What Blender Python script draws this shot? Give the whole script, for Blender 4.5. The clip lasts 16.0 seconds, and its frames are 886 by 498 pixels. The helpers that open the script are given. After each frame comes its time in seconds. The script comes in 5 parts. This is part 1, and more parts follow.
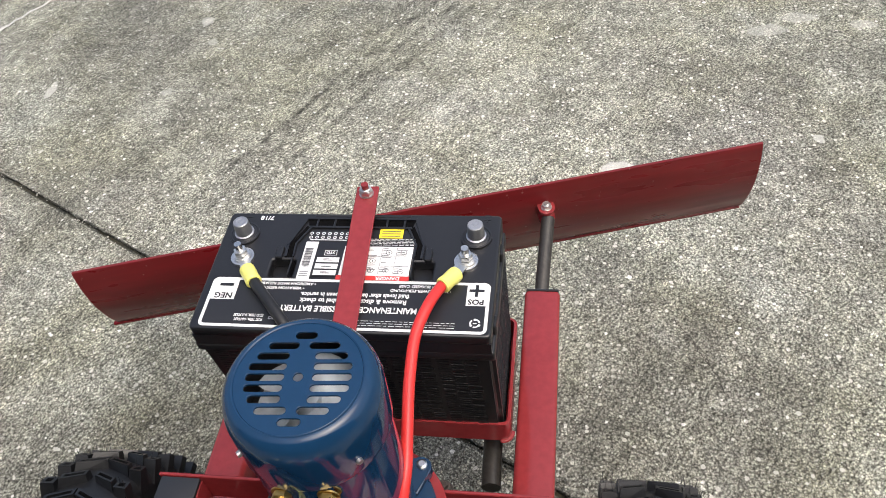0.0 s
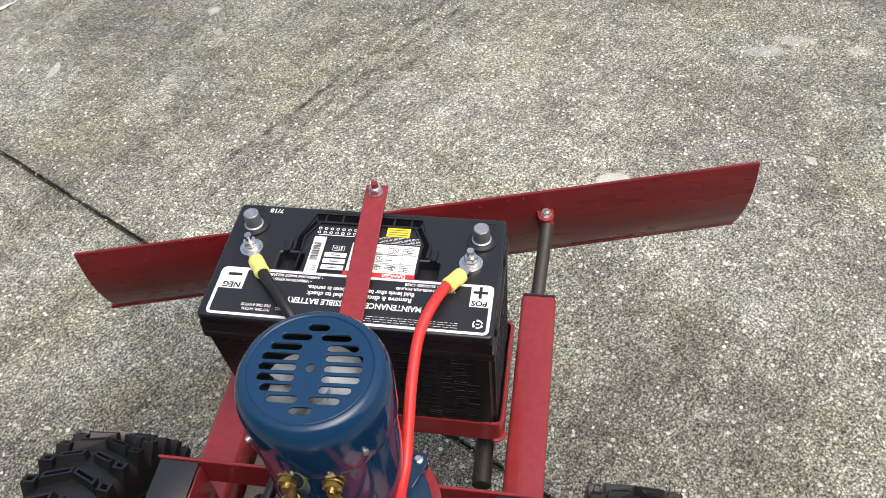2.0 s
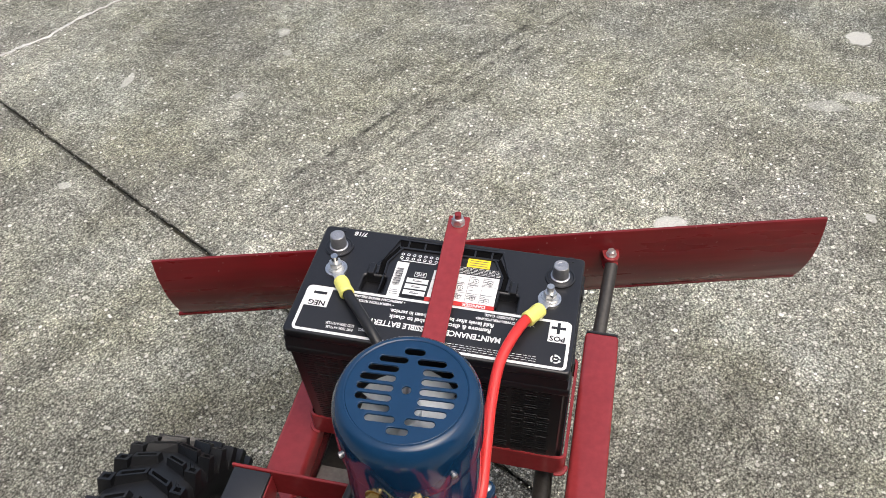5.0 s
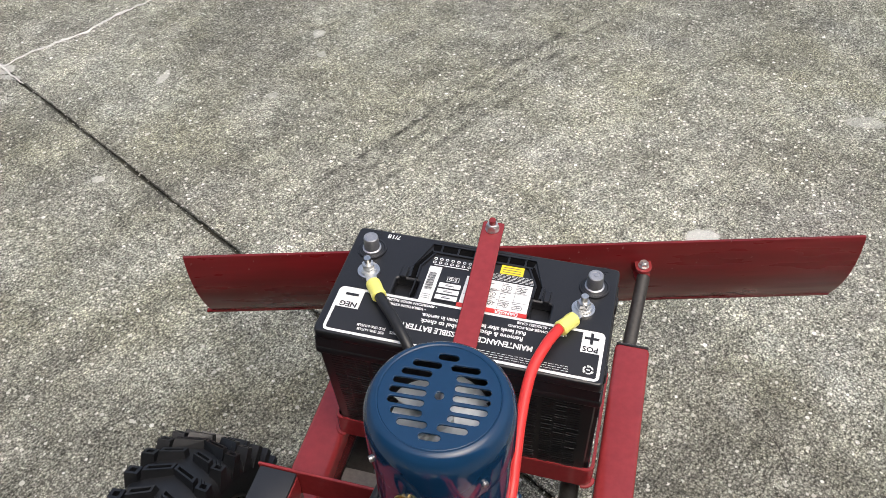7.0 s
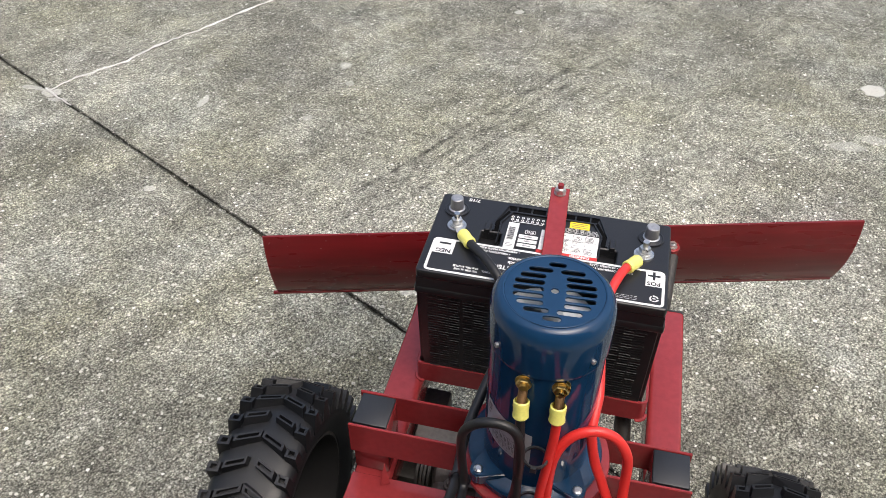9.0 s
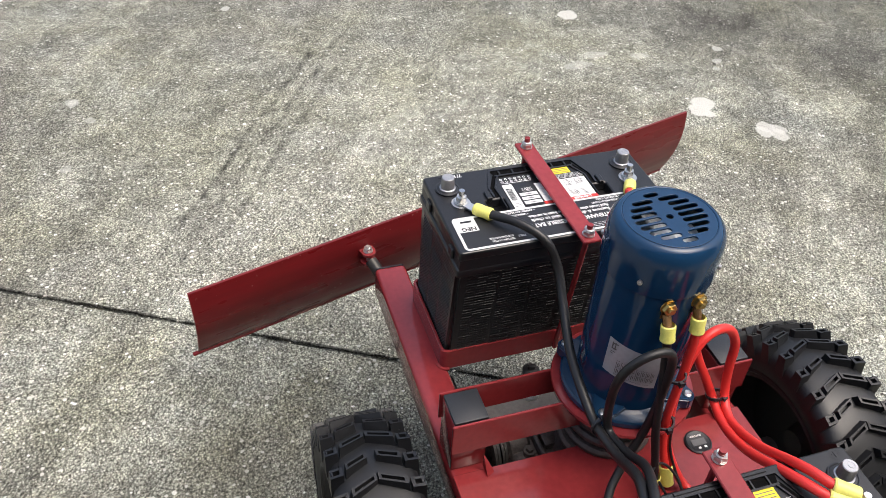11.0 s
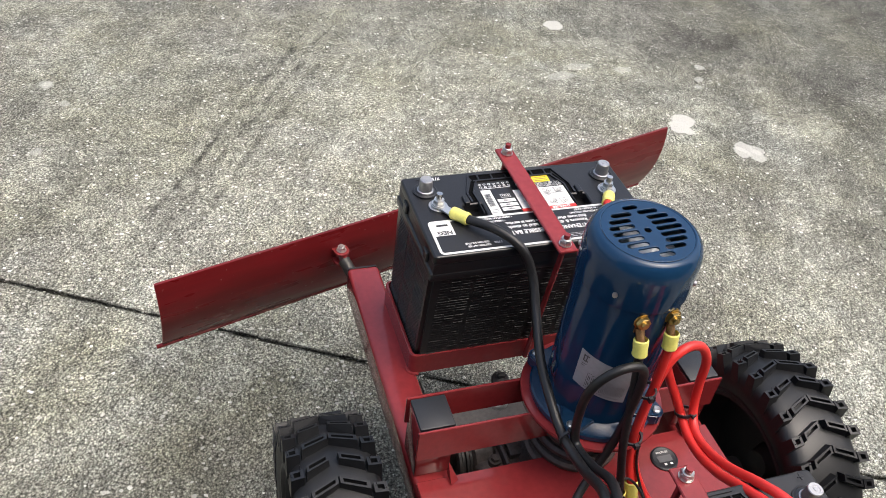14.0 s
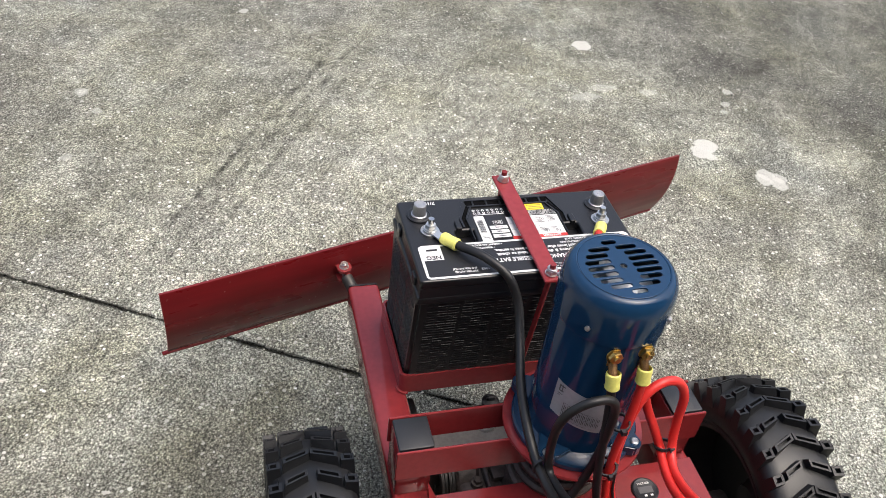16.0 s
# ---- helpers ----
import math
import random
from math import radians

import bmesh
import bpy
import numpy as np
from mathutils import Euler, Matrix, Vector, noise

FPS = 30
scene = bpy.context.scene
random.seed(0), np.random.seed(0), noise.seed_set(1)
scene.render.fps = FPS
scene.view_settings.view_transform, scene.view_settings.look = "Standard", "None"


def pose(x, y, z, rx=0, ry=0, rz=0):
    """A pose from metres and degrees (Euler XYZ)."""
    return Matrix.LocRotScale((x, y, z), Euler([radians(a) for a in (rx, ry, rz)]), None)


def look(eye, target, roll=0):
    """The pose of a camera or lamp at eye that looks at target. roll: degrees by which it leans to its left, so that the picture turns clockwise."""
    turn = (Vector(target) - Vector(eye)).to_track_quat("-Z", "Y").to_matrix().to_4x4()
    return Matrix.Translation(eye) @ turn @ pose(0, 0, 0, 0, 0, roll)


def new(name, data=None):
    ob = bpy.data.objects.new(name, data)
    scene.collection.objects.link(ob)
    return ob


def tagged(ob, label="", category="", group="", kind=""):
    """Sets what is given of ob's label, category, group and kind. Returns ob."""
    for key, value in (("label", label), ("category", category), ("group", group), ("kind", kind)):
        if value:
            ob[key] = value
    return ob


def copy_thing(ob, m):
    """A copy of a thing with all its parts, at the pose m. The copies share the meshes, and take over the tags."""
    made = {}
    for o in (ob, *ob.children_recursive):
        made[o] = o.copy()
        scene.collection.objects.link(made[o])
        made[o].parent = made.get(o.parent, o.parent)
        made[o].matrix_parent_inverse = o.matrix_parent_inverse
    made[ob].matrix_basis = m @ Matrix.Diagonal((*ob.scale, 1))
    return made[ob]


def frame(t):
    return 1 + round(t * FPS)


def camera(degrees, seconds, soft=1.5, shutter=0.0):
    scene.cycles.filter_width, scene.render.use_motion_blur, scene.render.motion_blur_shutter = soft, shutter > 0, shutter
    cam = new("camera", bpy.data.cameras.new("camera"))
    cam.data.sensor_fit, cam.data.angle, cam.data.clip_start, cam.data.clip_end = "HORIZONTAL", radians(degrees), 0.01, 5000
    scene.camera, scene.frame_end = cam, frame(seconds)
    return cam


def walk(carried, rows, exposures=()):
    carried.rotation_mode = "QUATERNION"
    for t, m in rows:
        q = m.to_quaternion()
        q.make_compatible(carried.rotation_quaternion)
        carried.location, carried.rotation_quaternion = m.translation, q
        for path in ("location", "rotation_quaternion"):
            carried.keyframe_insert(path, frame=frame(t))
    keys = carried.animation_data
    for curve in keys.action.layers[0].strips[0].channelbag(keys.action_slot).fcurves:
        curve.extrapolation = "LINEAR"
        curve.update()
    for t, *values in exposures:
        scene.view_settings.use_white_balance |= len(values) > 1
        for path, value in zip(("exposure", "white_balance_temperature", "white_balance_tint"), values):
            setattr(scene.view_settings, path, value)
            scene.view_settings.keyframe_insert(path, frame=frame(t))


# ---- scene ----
cam = camera(56.9, 16.0, soft=0.75)
PATH = [
    (0, (0.244, -0.621, 1.224), (-0.065, 0.687, -0.257), -8.9),
    (0.5, (0.243, -0.622, 1.226), (-0.044, 0.678, -0.266), -7.7),
    (1, (0.24, -0.63, 1.235), (-0.03, 0.681, -0.252), -6.2),
    (1.5, (0.242, -0.628, 1.236), (-0.043, 0.682, -0.248), -6.1),
    (2, (0.223, -0.638, 1.244), (-0.048, 0.675, -0.241), -4.7),
    (2.5, (0.19, -0.663, 1.264), (-0.086, 0.676, -0.196), -3.3),
    (3, (0.186, -0.664, 1.271), (-0.119, 0.682, -0.177), -3.5),
    (3.5, (0.184, -0.654, 1.27), (-0.126, 0.686, -0.182), -3.6),
    (6, (0.155, -0.669, 1.271), (-0.223, 0.681, -0.155), -2.2),
    (6.5, (0.155, -0.664, 1.269), (-0.241, 0.683, -0.155), -2.5),
    (7, (0.149, -0.663, 1.266), (-0.247, 0.682, -0.16), -2.2),
    (7.5, (0.146, -0.664, 1.262), (-0.262, 0.667, -0.174), -2.4),
    (8, (0.107, -0.695, 1.271), (-0.243, 0.664, -0.154), -0.5),
    (8.2, (0.127, -0.74, 1.277), (-0.281, 0.643, -0.109), -1.9),
    (10.3, (-0.311, -1.033, 1.262), (-0.111, 0.487, -0.023), 2.3),
    (10.5, (-0.382, -0.993, 1.248), (-0.048, 0.49, -0.052), 1.9),
    (11, (-0.46, -0.879, 1.243), (0.058, 0.538, -0.07), 3.8),
    (11.5, (-0.452, -0.86, 1.242), (0.105, 0.552, -0.061), 6.2),
    (12, (-0.453, -0.862, 1.24), (0.109, 0.548, -0.062), 6.4),
    (12.5, (-0.451, -0.862, 1.24), (0.114, 0.548, -0.061), 6.5),
    (13, (-0.463, -0.875, 1.224), (0.102, 0.541, -0.071), 7.2),
    (13.5, (-0.463, -0.873, 1.228), (0.108, 0.54, -0.067), 7.7),
    (14, (-0.457, -0.869, 1.231), (0.123, 0.537, -0.068), 8.2),
    (14.5, (-0.451, -0.867, 1.234), (0.139, 0.537, -0.063), 8.1),
    (15, (-0.442, -0.865, 1.235), (0.154, 0.541, -0.057), 8.2),
    (15.5, (-0.396, -0.91, 1.263), (0.048, 0.477, 0.043), 6.1),
    (16, (-0.395, -0.89, 1.271), (0.068, 0.482, 0.042), 8.0),
]
walk(cam, [(t, look(eye, target, roll)) for t, eye, target, roll in PATH], exposures=[(0.0, 0.06), (2.5, 0.02), (3.5, -0.05), (8.0, -0.05), (10.4, 0.24), (11.2, 0.17), (16.0, 0.14)])

# ---- world and light: bright overcast sky ----
world = bpy.data.worlds.new("world")
scene.world = world
world.use_nodes = True
wn, wl = world.node_tree.nodes, world.node_tree.links
wn.clear()
sky = wn.new("ShaderNodeTexSky")
sky.sky_type = "NISHITA"
sky.sun_disc = False
sky.sun_elevation = radians(68)
sky.sun_rotation = radians(125)
sky.air_density, sky.dust_density, sky.ozone_density = 1.0, 6.0, 0.6
grey = wn.new("ShaderNodeHueSaturation")
grey.inputs["Saturation"].default_value = 0.9
wb = wn.new("ShaderNodeBackground")
wb.inputs["Strength"].default_value = 0.247
wo = wn.new("ShaderNodeOutputWorld")
wl.new(sky.outputs[0], grey.inputs["Color"])
wl.new(grey.outputs[0], wb.inputs[0])
wl.new(wb.outputs[0], wo.inputs[0])

sun_data = bpy.data.lights.new("sun", "SUN")
sun_data.energy = 1.0
sun_data.angle = radians(48)
sun_data.color = (1.0, 0.97, 0.92)
sun = new("sun", sun_data)
sun.matrix_world = look((1.15, -0.7, 3.5), (0.0, 0.1, 0.0))


# ---- materials ----
def nodes_of(name):
    m = bpy.data.materials.new(name)
    m.use_nodes = True
    t = m.node_tree
    return m, t.nodes, t.links, t.nodes["Principled BSDF"]


def finish(name, base, rough=0.5, metal=0.0, vary=0.12, scale=60.0, bump=0.0, bump_scale=300.0, coat=0.0, dust=0.0, dust_color=(0.35, 0.33, 0.28), spec=0.5):
    """A painted, moulded or metal surface: slow and fine colour drift, uneven gloss, fine relief, some dust."""
    m, n, l, b = nodes_of(name)
    tc = n.new("ShaderNodeTexCoord")
    oi = n.new("ShaderNodeObjectInfo")
    add = n.new("ShaderNodeVectorMath")
    add.operation = "ADD"
    l.new(tc.outputs["Object"], add.inputs[0])
    l.new(oi.outputs["Random"], add.inputs[1])
    big = n.new("ShaderNodeTexNoise")
    big.inputs["Scale"].default_value = scale * 0.15
    big.inputs["Detail"].default_value = 4
    fine = n.new("ShaderNodeTexNoise")
    fine.inputs["Scale"].default_value = scale * 3
    fine.inputs["Detail"].default_value = 3
    for q in (big, fine):
        l.new(add.outputs[0], q.inputs["Vector"])
    mixn = n.new("ShaderNodeMath")
    mixn.operation = "ADD"
    l.new(big.outputs[0], mixn.inputs[0])
    l.new(fine.outputs[0], mixn.inputs[1])
    mr = n.new("ShaderNodeMapRange")
    mr.inputs["From Min"].default_value, mr.inputs["From Max"].default_value = 0.6, 1.4
    mr.inputs["To Min"].default_value, mr.inputs["To Max"].default_value = 1 - vary, 1 + vary
    l.new(mixn.outputs[0], mr.inputs["Value"])
    mul = n.new("ShaderNodeVectorMath")
    mul.operation = "SCALE"
    mul.inputs[0].default_value = base
    l.new(mr.outputs[0], mul.inputs["Scale"])
    color = mul.outputs[0]
    if dust:
        dn = n.new("ShaderNodeTexNoise")
        dn.inputs["Scale"].default_value = 900
        dn.inputs["Detail"].default_value = 2
        l.new(tc.outputs["Object"], dn.inputs["Vector"])
        dr = n.new("ShaderNodeMapRange")
        dr.inputs["From Min"].default_value, dr.inputs["From Max"].default_value = 0.55, 0.8
        dr.inputs["To Max"].default_value = dust
        l.new(dn.outputs[0], dr.inputs["Value"])
        dm = n.new("ShaderNodeMix")
        dm.data_type = "RGBA"
        l.new(dr.outputs[0], dm.inputs[0])
        l.new(color, dm.inputs[6])
        dm.inputs[7].default_value = (*dust_color, 1)
        color = dm.outputs[2]
    l.new(color, b.inputs["Base Color"])
    rr = n.new("ShaderNodeMapRange")
    rr.inputs["From Min"].default_value, rr.inputs["From Max"].default_value = 0.3, 0.7
    rr.inputs["To Min"].default_value, rr.inputs["To Max"].default_value = rough * 0.8, min(1.0, rough * 1.25)
    l.new(big.outputs[0], rr.inputs["Value"])
    l.new(rr.outputs[0], b.inputs["Roughness"])
    b.inputs["Metallic"].default_value = metal
    b.inputs["Specular IOR Level"].default_value = spec
    b.inputs["Coat Weight"].default_value = coat
    b.inputs["Coat Roughness"].default_value = 0.05
    if bump:
        bn = n.new("ShaderNodeTexNoise")
        bn.inputs["Scale"].default_value = bump_scale
        bn.inputs["Detail"].default_value = 3
        l.new(add.outputs[0], bn.inputs["Vector"])
        bp = n.new("ShaderNodeBump")
        bp.inputs["Strength"].default_value = bump
        bp.inputs["Distance"].default_value = 0.001
        l.new(bn.outputs[0], bp.inputs["Height"])
        l.new(bp.outputs[0], b.inputs["Normal"])
    return m


RED = finish("red_gloss_paint", (0.236, 0.0275, 0.0300), 0.13, vary=0.14, scale=40, bump=0.04, bump_scale=40, spec=0.5, dust=0.10, dust_color=(0.03, 0.012, 0.010))


def blade_paint():
    """Red paint with lengthwise drag marks and a scraped, dusty lower rim."""
    m, n, l, b = nodes_of("red_paint_scuffed")
    tc = n.new("ShaderNodeTexCoord")

    def tex(sx, sz, scale, detail):
        mp = n.new("ShaderNodeMapping")
        mp.inputs["Scale"].default_value = (sx, 1, sz)
        l.new(tc.outputs["Object"], mp.inputs["Vector"])
        q = n.new("ShaderNodeTexNoise")
        q.inputs["Scale"].default_value, q.inputs["Detail"].default_value = scale, detail
        l.new(mp.outputs[0], q.inputs["Vector"])
        return q.outputs[0]

    def rng(v, a, c, lo, hi):
        q = n.new("ShaderNodeMapRange")
        for k, x in zip(("From Min", "From Max", "To Min", "To Max"), (a, c, lo, hi)):
            q.inputs[k].default_value = x
        l.new(v, q.inputs["Value"])
        return q.outputs[0]

    def mul(a, c):
        q = n.new("ShaderNodeMath")
        q.operation = "MULTIPLY"
        l.new(a, q.inputs[0])
        l.new(c, q.inputs[1])
        return q.outputs[0]

    def mix(f, a, c):
        q = n.new("ShaderNodeMix")
        q.data_type = "RGBA"
        l.new(f, q.inputs[0])
        for k, x in ((6, a), (7, c)):
            if isinstance(x, tuple):
                q.inputs[k].default_value = (*x, 1)
            else:
                l.new(x, q.inputs[k])
        return q.outputs[2]

    xyz = n.new("ShaderNodeSeparateXYZ")
    l.new(tc.outputs["Object"], xyz.inputs[0])
    streak = rng(tex(0.12, 1.0, 45, 5), 0.35, 0.65, 0.0, 1.0)
    col = mix(streak, (0.128, 0.0085, 0.0105), (0.178, 0.0125, 0.0155))
    col = mix(rng(tex(1, 1, 6, 5), 0.5, 0.75, 0.0, 0.45), col, (0.115, 0.014, 0.012))
    rim = rng(xyz.outputs[2], -0.125, -0.166, 0.0, 1.0)
    col = mix(mul(rim, rng(tex(0.15, 1, 70, 6), 0.46, 0.64, 0.0, 0.55)), col, (0.20, 0.125, 0.100))
    col = mix(rng(tex(1, 1, 130, 2), 0.70, 0.76, 0.0, 0.6), col, (0.30, 0.20, 0.18))
    l.new(col, b.inputs["Base Color"])
    l.new(rng(tex(0.2, 1, 30, 4), 0.3, 0.7, 0.22, 0.42), b.inputs["Roughness"])
    b.inputs["Specular IOR Level"].default_value = 0.35
    bp = n.new("ShaderNodeBump")
    bp.inputs["Strength"].default_value, bp.inputs["Distance"].default_value = 0.12, 0.001
    l.new(tex(0.3, 1, 90, 4), bp.inputs["Height"])
    l.new(bp.outputs[0], b.inputs["Normal"])
    return m


RED_DUSTY = blade_paint()
BLUE = finish("blue_enamel", (0.0064, 0.0340, 0.085), 0.08, vary=0.08, scale=30, bump=0.03, bump_scale=60, spec=0.42)
BLUE_CAST = finish("blue_painted_casting", (0.0060, 0.0300, 0.072), 0.22, vary=0.15, scale=40, bump=0.3, bump_scale=200)
PLASTIC = finish("black_battery_plastic", (0.0090, 0.0094, 0.0112), 0.34, vary=0.2, scale=50, bump=0.1, bump_scale=900, dust=0.03, spec=0.55)
RIBS = finish("black_ribbed_plastic", (0.0045, 0.0045, 0.0052), 0.4, vary=0.2, bump=0.9, bump_scale=160, spec=0.32)
WELL_SHADE = finish("well_shade_black", (0.0016, 0.0016, 0.0018), 0.8, vary=0.2, spec=0.1)
CAP = finish("black_cap_plastic", (0.014, 0.0155, 0.019), 0.42, vary=0.15, bump=0.2, bump_scale=1200)
RUBBER = finish("black_tyre_rubber", (0.0048, 0.0054, 0.0068), 0.46, vary=0.2, scale=40, bump=0.15, bump_scale=500, dust=0.02, dust_color=(0.10, 0.10, 0.10))
RIM = finish("black_wheel_steel", (0.017, 0.017, 0.018), 0.5, vary=0.2)
ZINC = finish("bright_zinc_steel", (0.64, 0.64, 0.62), 0.3, metal=1.0, vary=0.2, scale=200)
LEAD = finish("dull_lead", (0.44, 0.44, 0.45), 0.42, metal=0.95, vary=0.25, scale=300, bump=0.3, bump_scale=700)
BRASS = finish("brass", (0.56, 0.41, 0.16), 0.3, metal=1.0, vary=0.25, scale=200)
COPPER = finish("copper_strands", (0.36, 0.21, 0.10), 0.45, metal=1.0, vary=0.4, scale=400, bump=0.6, bump_scale=900)
SILVER = finish("silver_fan_aluminium", (0.42, 0.46, 0.50), 0.45, metal=0.3, vary=0.15)
CAST = finish("dirty_cast_aluminium", (0.082, 0.067, 0.060), 0.5, metal=0.35, vary=0.5, scale=60, bump=0.6, bump_scale=200, dust=0.25, dust_color=(0.16, 0.14, 0.12))
IRON = finish("dark_oily_iron", (0.045, 0.042, 0.038), 0.45, metal=0.4, vary=0.4, scale=60, bump=0.3)
CABLE_RED = finish("red_cable_jacket", (0.64, 0.030, 0.026), 0.38, vary=0.08, scale=60, bump=0.1, bump_scale=500)
CABLE_BLACK = finish("black_cable_jacket", (0.0095, 0.0095, 0.0105), 0.45, vary=0.2, scale=60, bump=0.12, bump_scale=500)
YELLOW = finish("yellow_vinyl_boot", (0.80, 0.76, 0.19), 0.35, vary=0.12, scale=120, bump=0.1)
WHITE = finish("white_label_film", (0.74, 0.74, 0.72), 0.42, vary=0.06, scale=80)
INK = finish("black_label_ink", (0.013, 0.0135, 0.0155), 0.36, vary=0.1)
GREY_INK = finish("grey_print", (0.09, 0.09, 0.095), 0.45)
RED_INK = finish("red_label_ink", (0.52, 0.03, 0.025), 0.4)
YELLOW_INK = finish("yellow_label_ink", (0.82, 0.62, 0.03), 0.4)
SILVER_FILM = finish("silver_rating_label", (0.40, 0.41, 0.45), 0.4, metal=0.25)
FILLER = finish("white_joint_filler", (0.62, 0.62, 0.59), 0.85, vary=0.4, scale=60, bump=0.8, bump_scale=200, dust=0.6, dust_color=(0.25, 0.24, 0.2))
DIRT = finish("joint_dirt", (0.022, 0.020, 0.012), 0.95, vary=0.5, scale=80, bump=1.0, bump_scale=200)


def concrete_material():
    m, n, l, b = nodes_of("weathered_exposed_concrete")
    tc = n.new("ShaderNodeTexCoord")
    P = tc.outputs["Object"]

    def noise_tex(s, d, rough=0.6, vec=P):
        q = n.new("ShaderNodeTexNoise")
        q.inputs["Scale"].default_value, q.inputs["Detail"].default_value, q.inputs["Roughness"].default_value = s, d, rough
        l.new(vec, q.inputs["Vector"])
        return q.outputs[0]

    def rng(v, a, c, lo, hi):
        q = n.new("ShaderNodeMapRange")
        for k, x in zip(("From Min", "From Max", "To Min", "To Max"), (a, c, lo, hi)):
            q.inputs[k].default_value = x
        l.new(v, q.inputs["Value"])
        return q.outputs[0]

    def op(kind, a, c):
        q = n.new("ShaderNodeMath")
        q.operation = kind
        for k, x in enumerate((a, c)):
            if isinstance(x, (int, float)):
                q.inputs[k].default_value = x
            else:
                l.new(x, q.inputs[k])
        return q.outputs[0]

    def mix(f, a, c):
        q = n.new("ShaderNodeMix")
        q.data_type = "RGBA"
        if isinstance(f, (int, float)):
            q.inputs[0].default_value = f
        else:
            l.new(f, q.inputs[0])
        for k, x in ((6, a), (7, c)):
            if isinstance(x, tuple):
                q.inputs[k].default_value = (*x, 1)
            else:
                l.new(x, q.inputs[k])
        return q.outputs[2]

    # broom direction: lengthwise stretched coordinates
    mp = n.new("ShaderNodeMapping")
    mp.inputs["Rotation"].default_value = (0, 0, radians(-60))
    l.new(P, mp.inputs["Vector"])
    st = n.new("ShaderNodeVectorMath")
    st.operation = "MULTIPLY"
    l.new(mp.outputs[0], st.inputs[0])
    st.inputs[1].default_value = (0.7, 1.0, 1.0)
    broom = st.outputs[0]
    st2 = n.new("ShaderNodeVectorMath")
    st2.operation = "MULTIPLY"
    l.new(mp.outputs[0], st2.inputs[0])
    st2.inputs[1].default_value = (0.09, 1.0, 1.0)
    # pale mortar in slow drifts of grey, olive growth and dull violet-grey
    wn_ = n.new("ShaderNodeTexNoise")
    wn_.inputs["Scale"].default_value, wn_.inputs["Detail"].default_value = 210, 2
    l.new(P, wn_.inputs["Vector"])
    wv_ = n.new("ShaderNodeVectorMath")
    wv_.operation = "MULTIPLY_ADD"
    l.new(wn_.outputs["Color"], wv_.inputs[0])
    wv_.inputs[1].default_value = (0.0034, 0.0034, 0.0034)
    l.new(P, wv_.inputs[2])
    crooked = wv_.outputs[0]
    olive = rng(noise_tex(2.3, 6, 0.68), 0.42, 0.66, 0.0, 0.9)
    violet = rng(noise_tex(1.5, 7, 0.7, mp.outputs[0]), 0.46, 0.68, 0.0, 0.8)
    col = mix(olive, (0.494, 0.503, 0.420), (0.460, 0.458, 0.322))
    col = mix(violet, col, (0.335, 0.330, 0.300))
    # thin pale laitance left in blotches
    bloom = rng(noise_tex(5.5, 7, 0.68), 0.55, 0.72, 0.0, 0.55)
    col = mix(bloom, col, (0.66, 0.67, 0.60))
    film_ = rng(noise_tex(1.9, 7, 0.66, crooked), 0.52, 0.66, 0.0, 0.55)
    col = mix(film_, col, (0.60, 0.635, 0.575))
    # sand and mortar: fine uneven tone, broken along the broom lines
    crowd = rng(noise_tex(13, 5, 0.7), 0.3, 0.7, -0.03, 0.03)
    sand = noise_tex(190, 5, 0.85, broom)
    tone = rng(op("SUBTRACT", sand, crowd), 0.41, 0.59, 0.0, 1.0)
    col = mix(rng(tone, 0.0, 0.6, 0.0, 1.0), (0.130, 0.126, 0.096), col)
    gt = rng(tone, 0.1, 1.0, 0.84, 1.26)
    mid_ = rng(noise_tex(70, 4, 0.8, broom), 0.36, 0.64, 0.73, 1.28)
    # coarse sand: every grain stands clear of a dark crevice
    grit = n.new("ShaderNodeTexVoronoi")
    grit.inputs["Scale"].default_value = 245
    l.new(crooked, grit.inputs["Vector"])
    gsep = n.new("ShaderNodeSeparateColor")
    l.new(grit.outputs["Color"], gsep.inputs[0])
    grain = op("MULTIPLY", rng(grit.outputs["Distance"], 0.30, 0.72, 0.92, 0.34), rng(gsep.outputs[0], 0, 1, 0.78, 1.24))
    pit = rng(op("SUBTRACT", noise_tex(95, 4, 0.7, broom), crowd), 0.25, 0.36, 0.55, 1.0)
    groove = rng(noise_tex(26, 5, 0.75, st2.outputs[0]), 0.30, 0.50, 0.82, 1.03)
    # exposed stones in four sizes: cells per metre, share left bare, largest reach, paleness
    pebble, raised = None, None
    for scale_, share, big_, pale in ((290, 0.45, 0.60, 0.8), (140, 0.68, 0.46, 0.8), (90, 0.76, 0.37, 1.0), (50, 0.83, 0.26, 1.0)):
        peb = n.new("ShaderNodeTexVoronoi")
        peb.inputs["Scale"].default_value = scale_
        l.new(crooked, peb.inputs["Vector"])
        psep = n.new("ShaderNodeSeparateColor")
        l.new(peb.outputs["Color"], psep.inputs[0])
        size = rng(psep.outputs[1], 0, 1, big_ * 0.35, big_)
        disc = op("LESS_THAN", peb.outputs["Distance"], size)
        hit_ = op("MULTIPLY", disc, op("GREATER_THAN", psep.outputs[0], share))
        stone = mix(psep.outputs[2], (0.135, 0.130, 0.098), mix(pale, (0.52, 0.51, 0.40), (0.86, 0.86, 0.75)))
        if scale_ < 100:
            stone = mix(psep.outputs[2], (0.64, 0.63, 0.56), (0.92, 0.92, 0.87))
        col = mix(op("MULTIPLY", hit_, 0.95 if scale_ < 100 else 0.78), col, stone)
